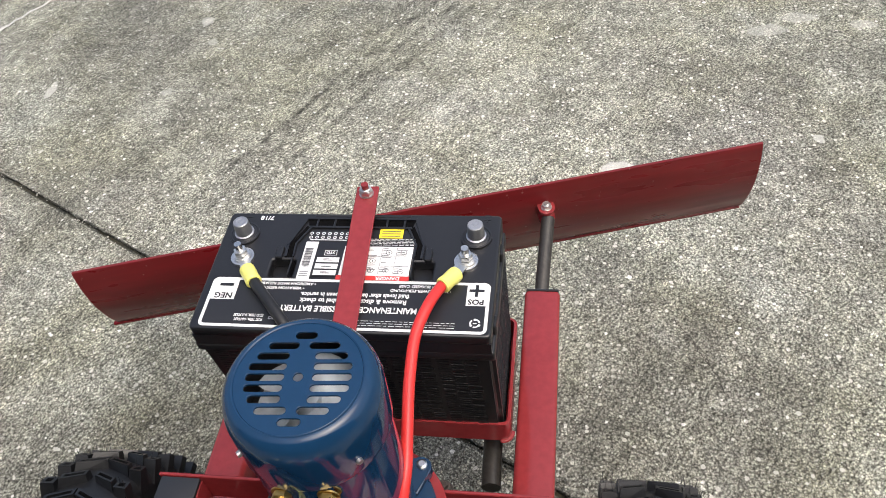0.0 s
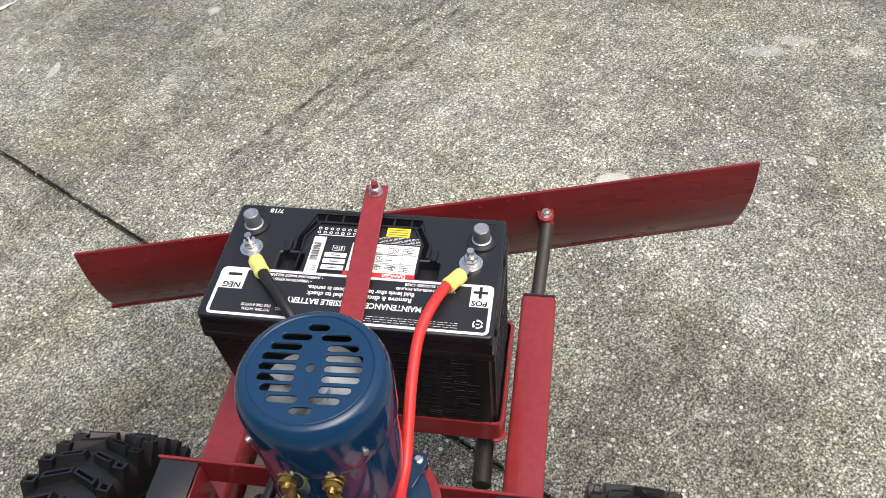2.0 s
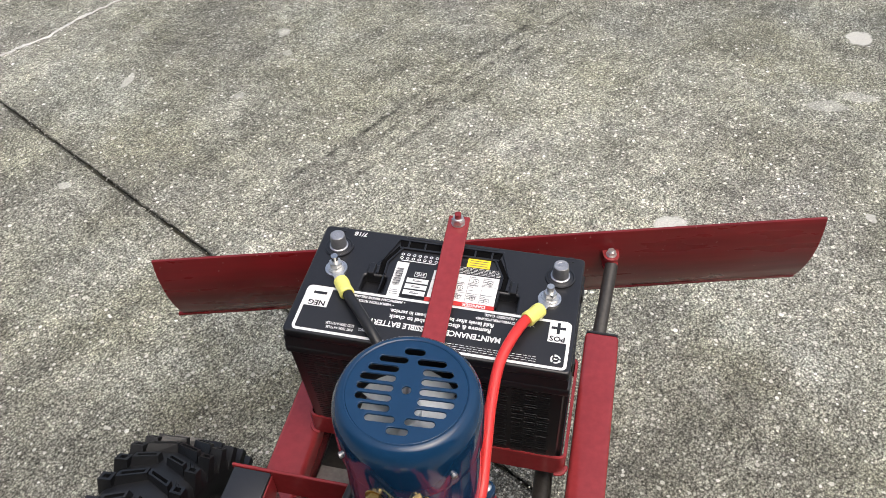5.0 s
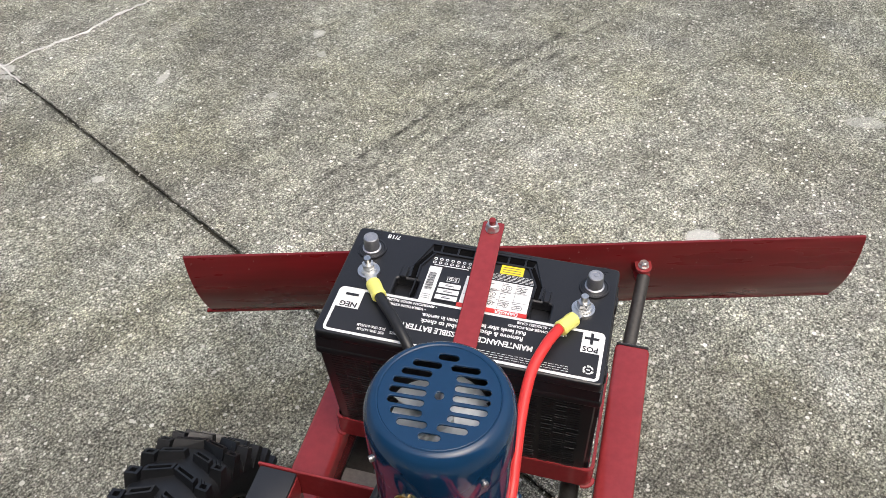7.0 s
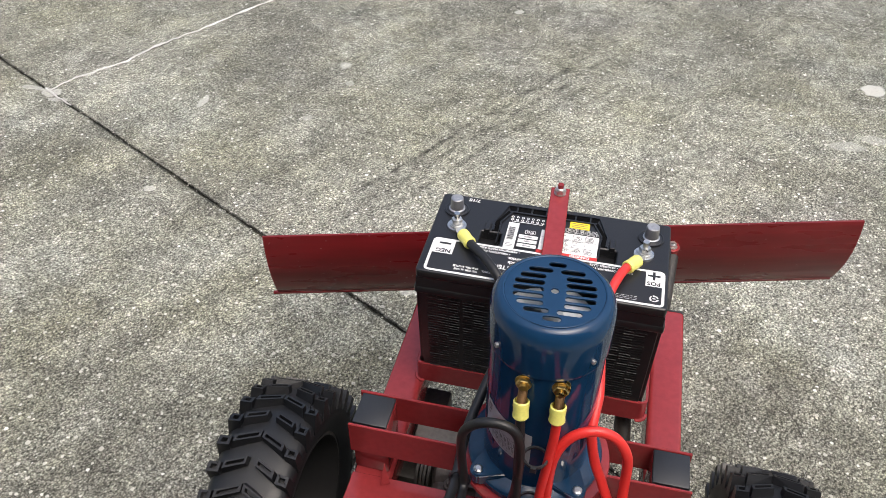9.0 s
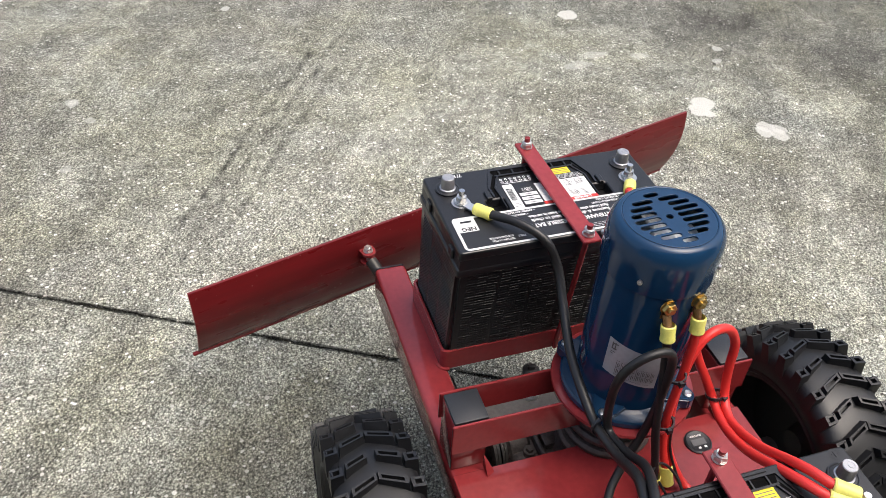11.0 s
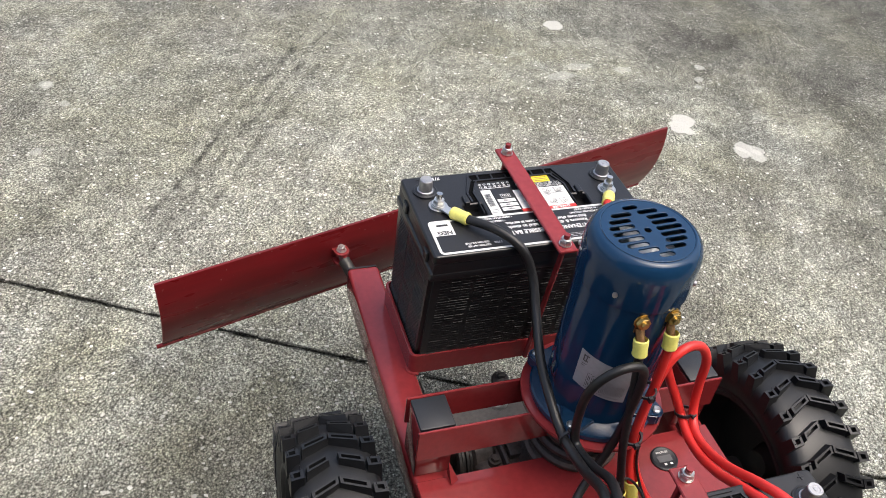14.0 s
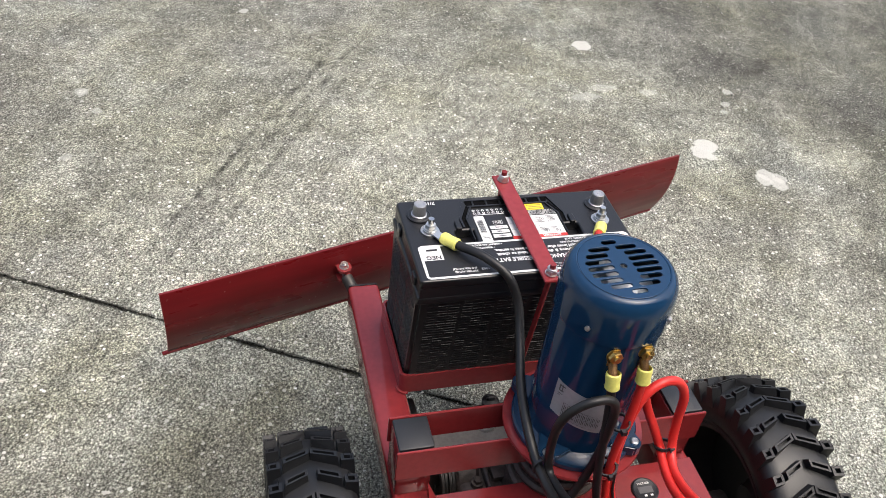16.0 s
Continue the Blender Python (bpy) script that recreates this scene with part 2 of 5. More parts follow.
        raised = hit_ if raised is None else op("MAXIMUM", raised, hit_)
        if scale_ < 100:
            pebble = hit_ if pebble is None else op("MAXIMUM", pebble, hit_)
    patch = rng(noise_tex(1.7, 7, 0.68), 0.32, 0.68, 0.74, 1.26)
    patch2 = rng(noise_tex(8, 7, 0.74), 0.34, 0.66, 0.74, 1.28)
    band = rng(noise_tex(5.5, 5, 0.6, st2.outputs[0]), 0.34, 0.66, 0.80, 1.16)
    gain = op("MULTIPLY", op("MULTIPLY", patch, patch2), op("MULTIPLY", op("MULTIPLY", band, groove), pit))
    coarse = rng(noise_tex(34, 6, 0.8), 0.36, 0.64, 0.75, 1.24)
    gain = op("MULTIPLY", op("MULTIPLY", op("MULTIPLY", gain, coarse), op("MULTIPLY", gt, mid_)), grain)
    gain = op("MAXIMUM", gain, op("MULTIPLY", pebble, 0.88))
    # broad darker and paler areas: centre, reach, tone
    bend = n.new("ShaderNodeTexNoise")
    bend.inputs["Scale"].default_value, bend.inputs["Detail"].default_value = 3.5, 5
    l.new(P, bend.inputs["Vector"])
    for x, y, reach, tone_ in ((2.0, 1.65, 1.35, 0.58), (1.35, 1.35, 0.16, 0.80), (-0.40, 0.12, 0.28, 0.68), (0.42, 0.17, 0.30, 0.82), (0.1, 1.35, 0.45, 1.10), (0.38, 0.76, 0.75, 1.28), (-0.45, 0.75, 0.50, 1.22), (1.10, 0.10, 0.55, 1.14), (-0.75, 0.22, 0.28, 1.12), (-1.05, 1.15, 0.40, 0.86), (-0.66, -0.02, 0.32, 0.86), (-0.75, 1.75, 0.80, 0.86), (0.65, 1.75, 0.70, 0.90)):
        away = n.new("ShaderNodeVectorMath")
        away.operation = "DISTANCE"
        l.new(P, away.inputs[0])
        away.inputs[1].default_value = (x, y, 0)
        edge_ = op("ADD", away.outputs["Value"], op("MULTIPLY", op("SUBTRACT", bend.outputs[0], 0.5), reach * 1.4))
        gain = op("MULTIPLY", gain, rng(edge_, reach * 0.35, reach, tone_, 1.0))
    # an old scrape along the broom lines
    scr = n.new("ShaderNodeSeparateXYZ")
    l.new(mp.outputs[0], scr.inputs[0])
    for at_, wide, dark in ((0.815, 0.016, 0.76), (0.762, 0.013, 0.68), (0.706, 0.014, 0.58)):
        wob = op("ADD", scr.outputs[1], op("MULTIPLY", noise_tex(5, 4, 0.6), 0.05))
        gap = op("ABSOLUTE", op("SUBTRACT", wob, at_ + 0.025), 0)
        inside = rng(gap, wide, wide * 0.2, 0.0, dark)
        broken = rng(noise_tex(14, 6, 0.8), 0.42, 0.60, 0.0, 1.0)
        span = op("MULTIPLY", rng(scr.outputs[0], 0.12, 0.40, 0.0, 1.0), rng(scr.outputs[0], 1.5, 1.15, 0.0, 1.0))
        gain = op("MULTIPLY", gain, op("SUBTRACT", 1.0, op("MULTIPLY", op("MULTIPLY", inside, broken), span)))
    # grime washed out of the open joint; its walls carry painted gap shade
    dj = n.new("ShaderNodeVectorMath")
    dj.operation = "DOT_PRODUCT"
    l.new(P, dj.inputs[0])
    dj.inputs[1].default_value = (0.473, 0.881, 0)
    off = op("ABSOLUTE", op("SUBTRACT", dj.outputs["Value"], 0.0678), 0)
    grime_and_shade = op("MULTIPLY", op("MAXIMUM", rng(off, 0.045, 0.0, 0.0, 0.24), rng(off, 0.0085, 0.0050, 0.0, 0.8)), rng(noise_tex(9, 5, 0.7), 0.30, 0.52, 0.4, 1.0))
    gain = op("MULTIPLY", gain, op("SUBTRACT", 1.0, grime_and_shade))
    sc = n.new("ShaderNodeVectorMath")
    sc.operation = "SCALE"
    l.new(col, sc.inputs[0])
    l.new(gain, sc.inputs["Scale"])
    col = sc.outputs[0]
    # pale droppings and plaster splashes: centre, half width, half depth
    warp = n.new("ShaderNodeTexNoise")
    warp.inputs["Scale"].default_value, warp.inputs["Detail"].default_value = 26, 6
    l.new(P, warp.inputs["Vector"])
    wv = n.new("ShaderNodeVectorMath")
    wv.operation = "SUBTRACT"
    l.new(warp.outputs["Color"], wv.inputs[0])
    wv.inputs[1].default_value = (0.5, 0.5, 0.5)
    ws = n.new("ShaderNodeVectorMath")
    ws.operation = "SCALE"
    ws.inputs["Scale"].default_value = 0.034
    l.new(wv.outputs[0], ws.inputs[0])
    wp = n.new("ShaderNodeVectorMath")
    wp.operation = "ADD"
    l.new(P, wp.inputs[0])
    l.new(ws.outputs[0], wp.inputs[1])
    worn = rng(noise_tex(95, 4, 0.75), 0.30, 0.46, 0.65, 1.0)
    for x, y, rx, ry, s in SPLASHES:
        d1 = n.new("ShaderNodeVectorMath")
        d1.operation = "SUBTRACT"
        l.new(wp.outputs[0], d1.inputs[0])
        d1.inputs[1].default_value = (x, y, 0)
        d2 = n.new("ShaderNodeVectorMath")
        d2.operation = "MULTIPLY"
        l.new(d1.outputs[0], d2.inputs[0])
        d2.inputs[1].default_value = (1 / rx, 1 / ry, 0)
        d3 = n.new("ShaderNodeVectorMath")
        d3.operation = "LENGTH"
        l.new(d2.outputs[0], d3.inputs[0])
        col = mix(op("MULTIPLY", rng(d3.outputs["Value"], 1.08, 0.92, 0.0, s), worn), col, (0.66, 0.66, 0.61))
    l.new(col, b.inputs["Base Color"])
    b.inputs["Roughness"].default_value = 0.88
    b.inputs["Specular IOR Level"].default_value = 0.25
    h = op("ADD", op("ADD", op("MULTIPLY", grain, 0.8), op("MULTIPLY", raised, 0.7)), op("MULTIPLY", pit, 0.9))
    bp = n.new("ShaderNodeBump")
    bp.inputs["Strength"].default_value = 0.9
    bp.inputs["Distance"].default_value = 0.0045
    l.new(h, bp.inputs["Height"])
    l.new(bp.outputs[0], b.inputs["Normal"])
    return m


SPLASHES = [
    (0.337, 0.683, 0.034, 0.042, 0.85),
    (0.326, 0.563, 0.016, 0.016, 0.7),
    (-1.132, 0.997, 0.013, 0.036, 0.6),
    (-1.075, 0.57, 0.016, 0.011, 0.6),
    (0.960, 0.868, 0.031, 0.033, 0.95),
    (0.988, 0.905, 0.034, 0.036, 0.95),
    (0.976, 0.846, 0.018, 0.022, 0.9),
    (1.083, 0.722, 0.025, 0.029, 0.75),
    (1.102, 0.748, 0.024, 0.028, 0.75),
    (1.119, 0.698, 0.025, 0.028, 0.75),
    (1.133, 0.722, 0.020, 0.024, 0.65),
    (0.833, 1.545, 0.037, 0.038, 0.85),
    (0.714, 1.202, 0.05, 0.022, 0.35),
    (0.796, 1.254, 0.045, 0.020, 0.35),
    (0.944, 1.219, 0.03, 0.018, 0.35),
    (-0.325, 0.382, 0.03, 0.04, 0.45),
    (-0.79, 1.31, 0.016, 0.02, 0.35),
    (-0.738, 1.203, 0.014, 0.018, 0.35),
    (-1.60, 0.935, 0.030, 0.022, 0.6),
    (-1.555, 0.905, 0.032, 0.012, 0.5),
    (-1.66, 0.95, 0.05, 0.012, 0.45),
    (1.224, 1.202, 0.020, 0.018, 0.5),
    (1.180, 1.130, 0.016, 0.015, 0.45),
    (1.150, 1.085, 0.013, 0.012, 0.4),
    (0.765, 0.793, 0.012, 0.014, 0.7),
    (-0.795, 0.988, 0.013, 0.015, 0.4),
    (-0.783, 1.301, 0.014, 0.020, 0.4),
    (-0.312, 1.826, 0.016, 0.020, 0.6),
]
CONCRETE = concrete_material()


# ---- mesh helpers ----
def part(name, bm, material, parent, label="", smooth=False):
    bmesh.ops.recalc_face_normals(bm, faces=bm.faces)
    me = bpy.data.meshes.new(name)
    bm.to_mesh(me)
    bm.free()
    if smooth:
        me.polygons.foreach_set("use_smooth", [True] * len(me.polygons))
        me.set_sharp_from_angle(angle=radians(35))
    me.materials.append(material)
    ob = new(name, me)
    ob.parent = parent
    if label:
        tagged(ob, label=label)
    return ob


def thing(name, m, label, category, group=""):
    ob = new(name)
    ob.empty_display_size = 0.02
    ob.matrix_world = m
    return tagged(ob, label=label, category=category, group=group)


def box(bm, x0, x1, y0, y1, z0, z1, bevel=0.0, seg=2, m=None):
    r = bmesh.ops.create_cube(bm, size=1.0)
    vs = r["verts"]
    for v in vs:
        v.co = Vector((x0 if v.co.x < 0 else x1, y0 if v.co.y < 0 else y1, z0 if v.co.z < 0 else z1))
        if m is not None:
            v.co = m @ v.co
    if bevel:
        es = list({e for v in vs for e in v.link_edges})
        bmesh.ops.bevel(bm, geom=es, offset=bevel, segments=seg, profile=0.5, affect="EDGES")
    return bm


def B(x0, x1, y0, y1, z0, z1, bevel=0.0, seg=2):
    return box(bmesh.new(), x0, x1, y0, y1, z0, z1, bevel, seg)


def prism(bm, pts, z0, z1):
    lo = [bm.verts.new((x, y, z0)) for x, y in pts]
    hi = [bm.verts.new((x, y, z1)) for x, y in pts]
    k = len(pts)
    for i in range(k):
        bm.faces.new((lo[i], lo[(i + 1) % k], hi[(i + 1) % k], hi[i]))
    bm.faces.new(hi)
    bm.faces.new(lo[::-1])
    return bm


def lathe(bm, prof, seg=32, m=None, a0=0.0, a1=360.0):
    """Turns a profile of (r, z) round z."""
    full = abs(a1 - a0) >= 360
    k = seg if full else seg + 1
    rings = []
    for r, z in prof:
        if r < 1e-6:
            rings.append([bm.verts.new((0, 0, z))])
        else:
            rings.append([bm.verts.new((r * math.cos(radians(a0 + (a1 - a0) * i / seg)), r * math.sin(radians(a0 + (a1 - a0) * i / seg)), z)) for i in range(k)])
    for p, q in zip(rings, rings[1:]):
        for i in range(seg):
            j = (i + 1) % k
            if len(p) == 1 and len(q) == 1:
                continue
            if len(p) == 1:
                bm.faces.new((p[0], q[i], q[j]))
            elif len(q) == 1:
                bm.faces.new((p[i], p[j], q[0]))
            else:
                bm.faces.new((p[i], p[j], q[j], q[i]))
    if m is not None:
        for ring in rings:
            for v in ring:
                v.co = m @ v.co
    return bm


def along(p0, p1):
    """A pose at p0 with z towards p1."""
    p0, p1 = Vector(p0), Vector(p1)
    return Matrix.Translation(p0) @ (p1 - p0).to_track_quat("Z", "Y").to_matrix().to_4x4()


def rod(bm, p0, p1, r, seg=16, r1=None):
    d = (Vector(p1) - Vector(p0)).length
    r1 = r if r1 is None else r1
    return lathe(bm, [(0, 0), (r, 0), (r1, d), (0, d)], seg, along(p0, p1))


def smooth_line(pts, step=8):
    ps = [Vector(p) for p in pts]
    ps = [2 * ps[0] - ps[1]] + ps + [2 * ps[-1] - ps[-2]]
    out = []
    for i in range(1, len(ps) - 2):
        a, b, c, d = ps[i - 1 : i + 3]
        for k in range(step):
            t = k / step
            out.append(0.5 * (2 * b + (c - a) * t + (2 * a - 5 * b + 4 * c - d) * t * t + (3 * b - a - 3 * c + d) * t**3))
    return out + [ps[-2]]


def tube(bm, pts, r, seg=14, step=8):
    line = smooth_line(pts, step)
    rings, up = [], None
    for i, p in enumerate(line):
        t = (line[min(i + 1, len(line) - 1)] - line[max(i - 1, 0)]).normalized()
        up = (Vector((0, 0, 1)) if abs(t.z) < 0.9 else Vector((0, 1, 0))) if up is None else up
        s = t.cross(up).normalized()
        up = s.cross(t).normalized()
        rings.append([bm.verts.new(p + r * (math.cos(a) * s + math.sin(a) * up)) for a in [2 * math.pi * k / seg for k in range(seg)]])
    for p, q in zip(rings, rings[1:]):
        for k in range(seg):
            bm.faces.new((p[k], p[(k + 1) % seg], q[(k + 1) % seg], q[k]))
    bm.faces.new(rings[0][::-1])
    bm.faces.new(rings[-1])
    return bm


def words(body, size, align="CENTER"):
    """Flat lettering as a bmesh, in the xy plane."""
    cu = bpy.data.curves.new("lettering", "FONT")
    cu.body, cu.size, cu.align_x, cu.align_y = body, size, align, "CENTER"
    cu.resolution_u = 2
    cu.offset = size * 0.028
    ob = new("lettering", cu)
    bpy.context.view_layer.update()
    me = bpy.data.meshes.new_from_object(ob.evaluated_get(bpy.context.evaluated_depsgraph_get()))
    bm = bmesh.new()
    bm.from_mesh(me)
    bpy.data.objects.remove(ob)
    bpy.data.curves.remove(cu)
    bpy.data.meshes.remove(me)
    return bm


def cut_plate(name, loops, thick, material, parent, label="", round_=0.0):
    """A flat plate from 2D loops: the first is its outline, the others are holes."""
    cu = bpy.data.curves.new(name, "CURVE")
    cu.dimensions, cu.fill_mode, cu.extrude = "2D", "BOTH", thick / 2 - round_
    cu.bevel_depth, cu.offset, cu.bevel_resolution = round_, -round_, 2
    for pts in loops:
        sp = cu.splines.new("POLY")
        sp.points.add(len(pts) - 1)
        for q, (x, y) in zip(sp.points, pts):
            q.co = (x, y, 0, 1)
        sp.use_cyclic_u = True
    ob = new(name, cu)
    bpy.context.view_layer.update()
    me = bpy.data.meshes.new_from_object(ob.evaluated_get(bpy.context.evaluated_depsgraph_get()))
    bpy.data.objects.remove(ob)
    bpy.data.curves.remove(cu)
    bm = bmesh.new()
    bm.from_mesh(me)
    bpy.data.meshes.remove(me)
    return part(name, bm, material, parent, label, smooth=round_ > 0)


def rounded(x0, x1, y0, y1, r, k=6):
    out = []
    for cx, cy, a0 in ((x1 - r, y0 + r, -90), (x1 - r, y1 - r, 0), (x0 + r, y1 - r, 90), (x0 + r, y0 + r, 180)):
        out += [(cx + r * math.cos(radians(a0 + 90 * i / k)), cy + r * math.sin(radians(a0 + 90 * i / k))) for i in range(k + 1)]
    return out


def circle(r, k=48, x=0.0, y=0.0):
    return [(x + r * math.cos(2 * math.pi * i / k), y + r * math.sin(2 * math.pi * i / k)) for i in range(k)]


def slot(x0, x1, y, h, k=6):
    r = h / 2
    right = [(x1 - r + r * math.cos(a), y + r * math.sin(a)) for a in [-math.pi / 2 + math.pi * i / k for i in range(k + 1)]]
    left = [(x0 + r + r * math.cos(a), y + r * math.sin(a)) for a in [math.pi / 2 + math.pi * i / k for i in range(k + 1)]]
    return right + left


def hexnut(bm, p0, p1, r):
    d = (Vector(p1) - Vector(p0)).length
    return lathe(bm, [(0, 0), (r * 0.92, 0), (r, d * 0.12), (r, d * 0.88), (r * 0.92, d), (0, d)], 6, along(p0, p1))


# ---- ground: concrete slabs with an open joint, on a bed of dirt ----
gbm = bmesh.new()
prism(gbm, [(-60, -60), (60, -60), (60, 60), (-60, 60)], -0.30, -0.040)
ground = part("ground", gbm, DIRT, None)
tagged(ground, "weathered grey concrete drive with exposed stones and joints", "ground", kind="structure")
JOINT = Vector((-0.49, 0.34))
ALONG, ACROSS = Vector((0.881, -0.473)), Vector((0.473, 0.881))
CROSS = -1.275
CRACK_LINES = [[(0.43, 0.30), (0.446, 0.272), (0.457, 0.253), (0.474, 0.221), (0.490, 0.193), (0.502, 0.149)], [(0.241, 0.130), (0.275, 0.140), (0.308, 0.162)]]


def slab_point(s, n_):
    return JOINT + ALONG * s + ACROSS * n_


def ragged(a, b, fixed, flip, gap, amp, step=0.012):
    """Points of a slab's worn edge from a to b."""
    out, s = [], a
    sign = 1 if b > a else -1
    while (b - s) * sign > step:
        near = abs(s) < 4
        wob = amp * noise.noise(Vector((s * 9, fixed * 3 + gap * 800, 2.0))) + amp * 0.9 * noise.noise(Vector((s * 40, gap * 900, 5.0)))
        out.append((s, fixed + gap + (wob if near else 0)))
        s += sign * (step if near else 4.0)
    out.append((b, fixed + gap))
    return [(q, p) for p, q in out] if flip else out


def slab(name, sn):
    bm = bmesh.new()
    prism(bm, [tuple(slab_point(s, q)) for s, q in sn], -0.040, 0.0)
    return part(name, bm, CONCRETE, ground)


slab("concrete_slab", ragged(-55, 55, 0.0, False, -0.0034, 0.0052) + [(55, -55), (-55, -55)])
slab("concrete_slab", [(55, 55)] + [(CROSS + 0.004, 55)] + ragged(55, 0.02, CROSS, True, 0.004, 0.006) + ragged(CROSS + 0.006, 55, 0.0, False, 0.0034, 0.0052))
slab("concrete_slab", [(-55, 55)] + ragged(-55, CROSS - 0.006, 0.0, False, 0.0034, 0.0052) + ragged(0.02, 55, CROSS, True, -0.004, 0.006) + [(CROSS - 0.004, 55)])
# crumbled white filler in the cross joint
fbm = bmesh.new()
rows_ = []
for i in range(375):
    q = 0.005 + i * 0.008
    w = 0.0022 + 0.010 * max(0.0, noise.noise(Vector((q * 14, 3, 1)))) + 0.005 * abs(noise.noise(Vector((q * 45, 8, 1))))
    mid = CROSS + 0.014 * noise.noise(Vector((q * 6, 0, 9))) + 0.010 * noise.noise(Vector((q * 25, 4, 9))) + 0.004 * noise.noise(Vector((q * 70, 4, 2)))
    rows_.append([fbm.verts.new((*slab_point(mid + k * w, q), 0.0035 if abs(k) < 0.5 else 0.0008)) for k in (-1, -0.4, 0.4, 1)])
for p, q in zip(rows_, rows_[1:]):
    for k in range(3):
        fbm.faces.new((p[k], p[k + 1], q[k + 1], q[k]))
for i in range(26):
    q = CROSS - 0.02 + i * 0.006
    w = (0.0042 + 0.007 * abs(noise.noise(Vector((q * 22, 6, 1))))) * (1 - i / 34)
    mid = 0.004 * noise.noise(Vector((q * 25, 2, 9)))
    row = [fbm.verts.new((*slab_point(q, mid + k * w), 0.0032 if abs(k) < 0.5 else 0.0007)) for k in (-1, -0.4, 0.4, 1)]
    if i:
        for k in range(3):
            fbm.faces.new((last_[k], last_[k + 1], row[k + 1], row[k]))
    last_ = row
part("joint_filler", fbm, FILLER, ground, "crumbled white filler")
# mossy dirt that half fills the open joint
MOSS = finish("mossy_joint_dirt", (0.026, 0.024, 0.013), 0.95, vary=0.6, scale=200, bump=1.0, bump_scale=500, dust=0.2, dust_color=(0.12, 0.11, 0.07))
mb_ = bmesh.new()
last_ = None
for i in range(460):
    q = -1.18 + i * 0.006
    z = -0.010 + 0.006 * noise.noise(Vector((q * 30, 1, 4))) + 0.003 * noise.noise(Vector((q * 110, 2, 7)))
    row = [mb_.verts.new((*slab_point(q, k), z + (0.001 if k == 0 else 0.0))) for k in (-0.010, 0.0, 0.010)]
    if last_:
        for k in range(2):
            mb_.faces.new((last_[k], last_[k + 1], row[k + 1], row[k]))
    last_ = row
tagged(part("joint_dirt", mb_, MOSS, ground, "dark mossy dirt in the joint"), kind="stuff")
# small stones caught in the open joint
STONE = finish("pale_pebble", (0.50, 0.48, 0.42), 0.8, vary=0.3, scale=200, bump=0.4)
sb_ = bmesh.new()
for i in range(150):
    at = slab_point(-1.15 + 2.6 * random.random(), random.choice((-1, 1)) * random.uniform(0.0, 0.0075))
    r = random.uniform(0.0012, 0.0034)
    pos = Vector((at.x, at.y, -0.0005 if random.random() < 0.6 else -0.006))
    vs = [sb_.verts.new(pos + Vector(d) * r * random.uniform(0.7, 1.25)) for d in ((1, 0, 0.2), (0.3, 0.9, 0.1), (-0.8, 0.5, 0), (-0.7, -0.7, 0.2), (0.4, -0.9, 0), (0, 0, 0.8))]
    for k in range(5):
        sb_.faces.new((vs[k], vs[(k + 1) % 5], vs[5]))
    sb_.faces.new(vs[4::-1])
tagged(part("joint_stones", sb_, STONE, ground, "pale grit caught in the joint"), kind="stuff")
# hairline cracks
CRACK = finish("crack_dirt", (0.05, 0.045, 0.038), 0.95, vary=0.4)
for ends in CRACK_LINES:
    cbm = bmesh.new()
    line = smooth_line([(x, y, 0.0007) for x, y in ends], 10)
    last = None
    for i, p in enumerate(line):
        j = Vector((noise.noise(Vector((i * 0.9, p.x * 30, 1))), noise.noise(Vector((i * 0.9, p.y * 30, 7))), 0)) * 0.008
        w = 0.0006 + 0.0011 * abs(noise.noise(Vector((i * 0.7, 3, p.x))))
        t_ = (line[min(i + 1, len(line) - 1)] - line[max(i - 1, 0)]).normalized()
        sd = Vector((-t_.y, t_.x, 0)) * w
        row = [cbm.verts.new(p + j - sd), cbm.verts.new(p + j + sd)]
        if last:
            cbm.faces.new((last[0], last[1], row[1], row[0]))
        last = row
    part("hairline_crack", cbm, CRACK, ground)


# unseen wall, added to close the place behind the camera and block skylight
BLOCKER = finish("plain_blocker_wall", (0.16, 0.145, 0.12), 0.85, vary=0.2, scale=4, bump=0.4, bump_scale=60)
tagged(part("wall_south", B(-9, 9, -3.3, -3.0, 0.0, 3.6), BLOCKER, None), "plain unseen wall added to hold back skylight", "wall", kind="structure")

# ---- the machine ----
robot = thing("plow_robot", pose(0, 0, 0), "low red-painted steel plow robot on knobby tyres", "robot vehicle")
RAIL_Z = 0.294
for x0, x1, yf in ((-0.215, -0.161, 0.126), (0.179, 0.230, 0.126)):
    part("rail", B(x0, x1, -0.80, yf, RAIL_Z - 0.06, RAIL_Z, 0.007, 3), RED, robot, smooth=True)
    part("rail_cap", B(x0 + 0.002, x1 - 0.002, yf + 0.0005, yf + 0.004, RAIL_Z - 0.057, RAIL_Z - 0.003, 0.001, 1), CAP, robot, "black plastic tube plug")
# deck of four plates round the sunk battery
for x0, x1, y0, y1 in ((-0.214, 0.228, -0.480, -0.303), (-0.214, -0.158, -0.80, -0.4805), (0.192, 0.228, -0.80, -0.4805)):
    part("deck_plate", B(x0, x1, y0, y1, RAIL_Z + 0.001, RAIL_Z + 0.005, 0.001, 1), RED, robot, "glossy red sheet-steel deck")
part("deck_tray", B(-0.1605, 0.1785, -0.72, -0.484, 0.2365, 0.2412), RED, robot)
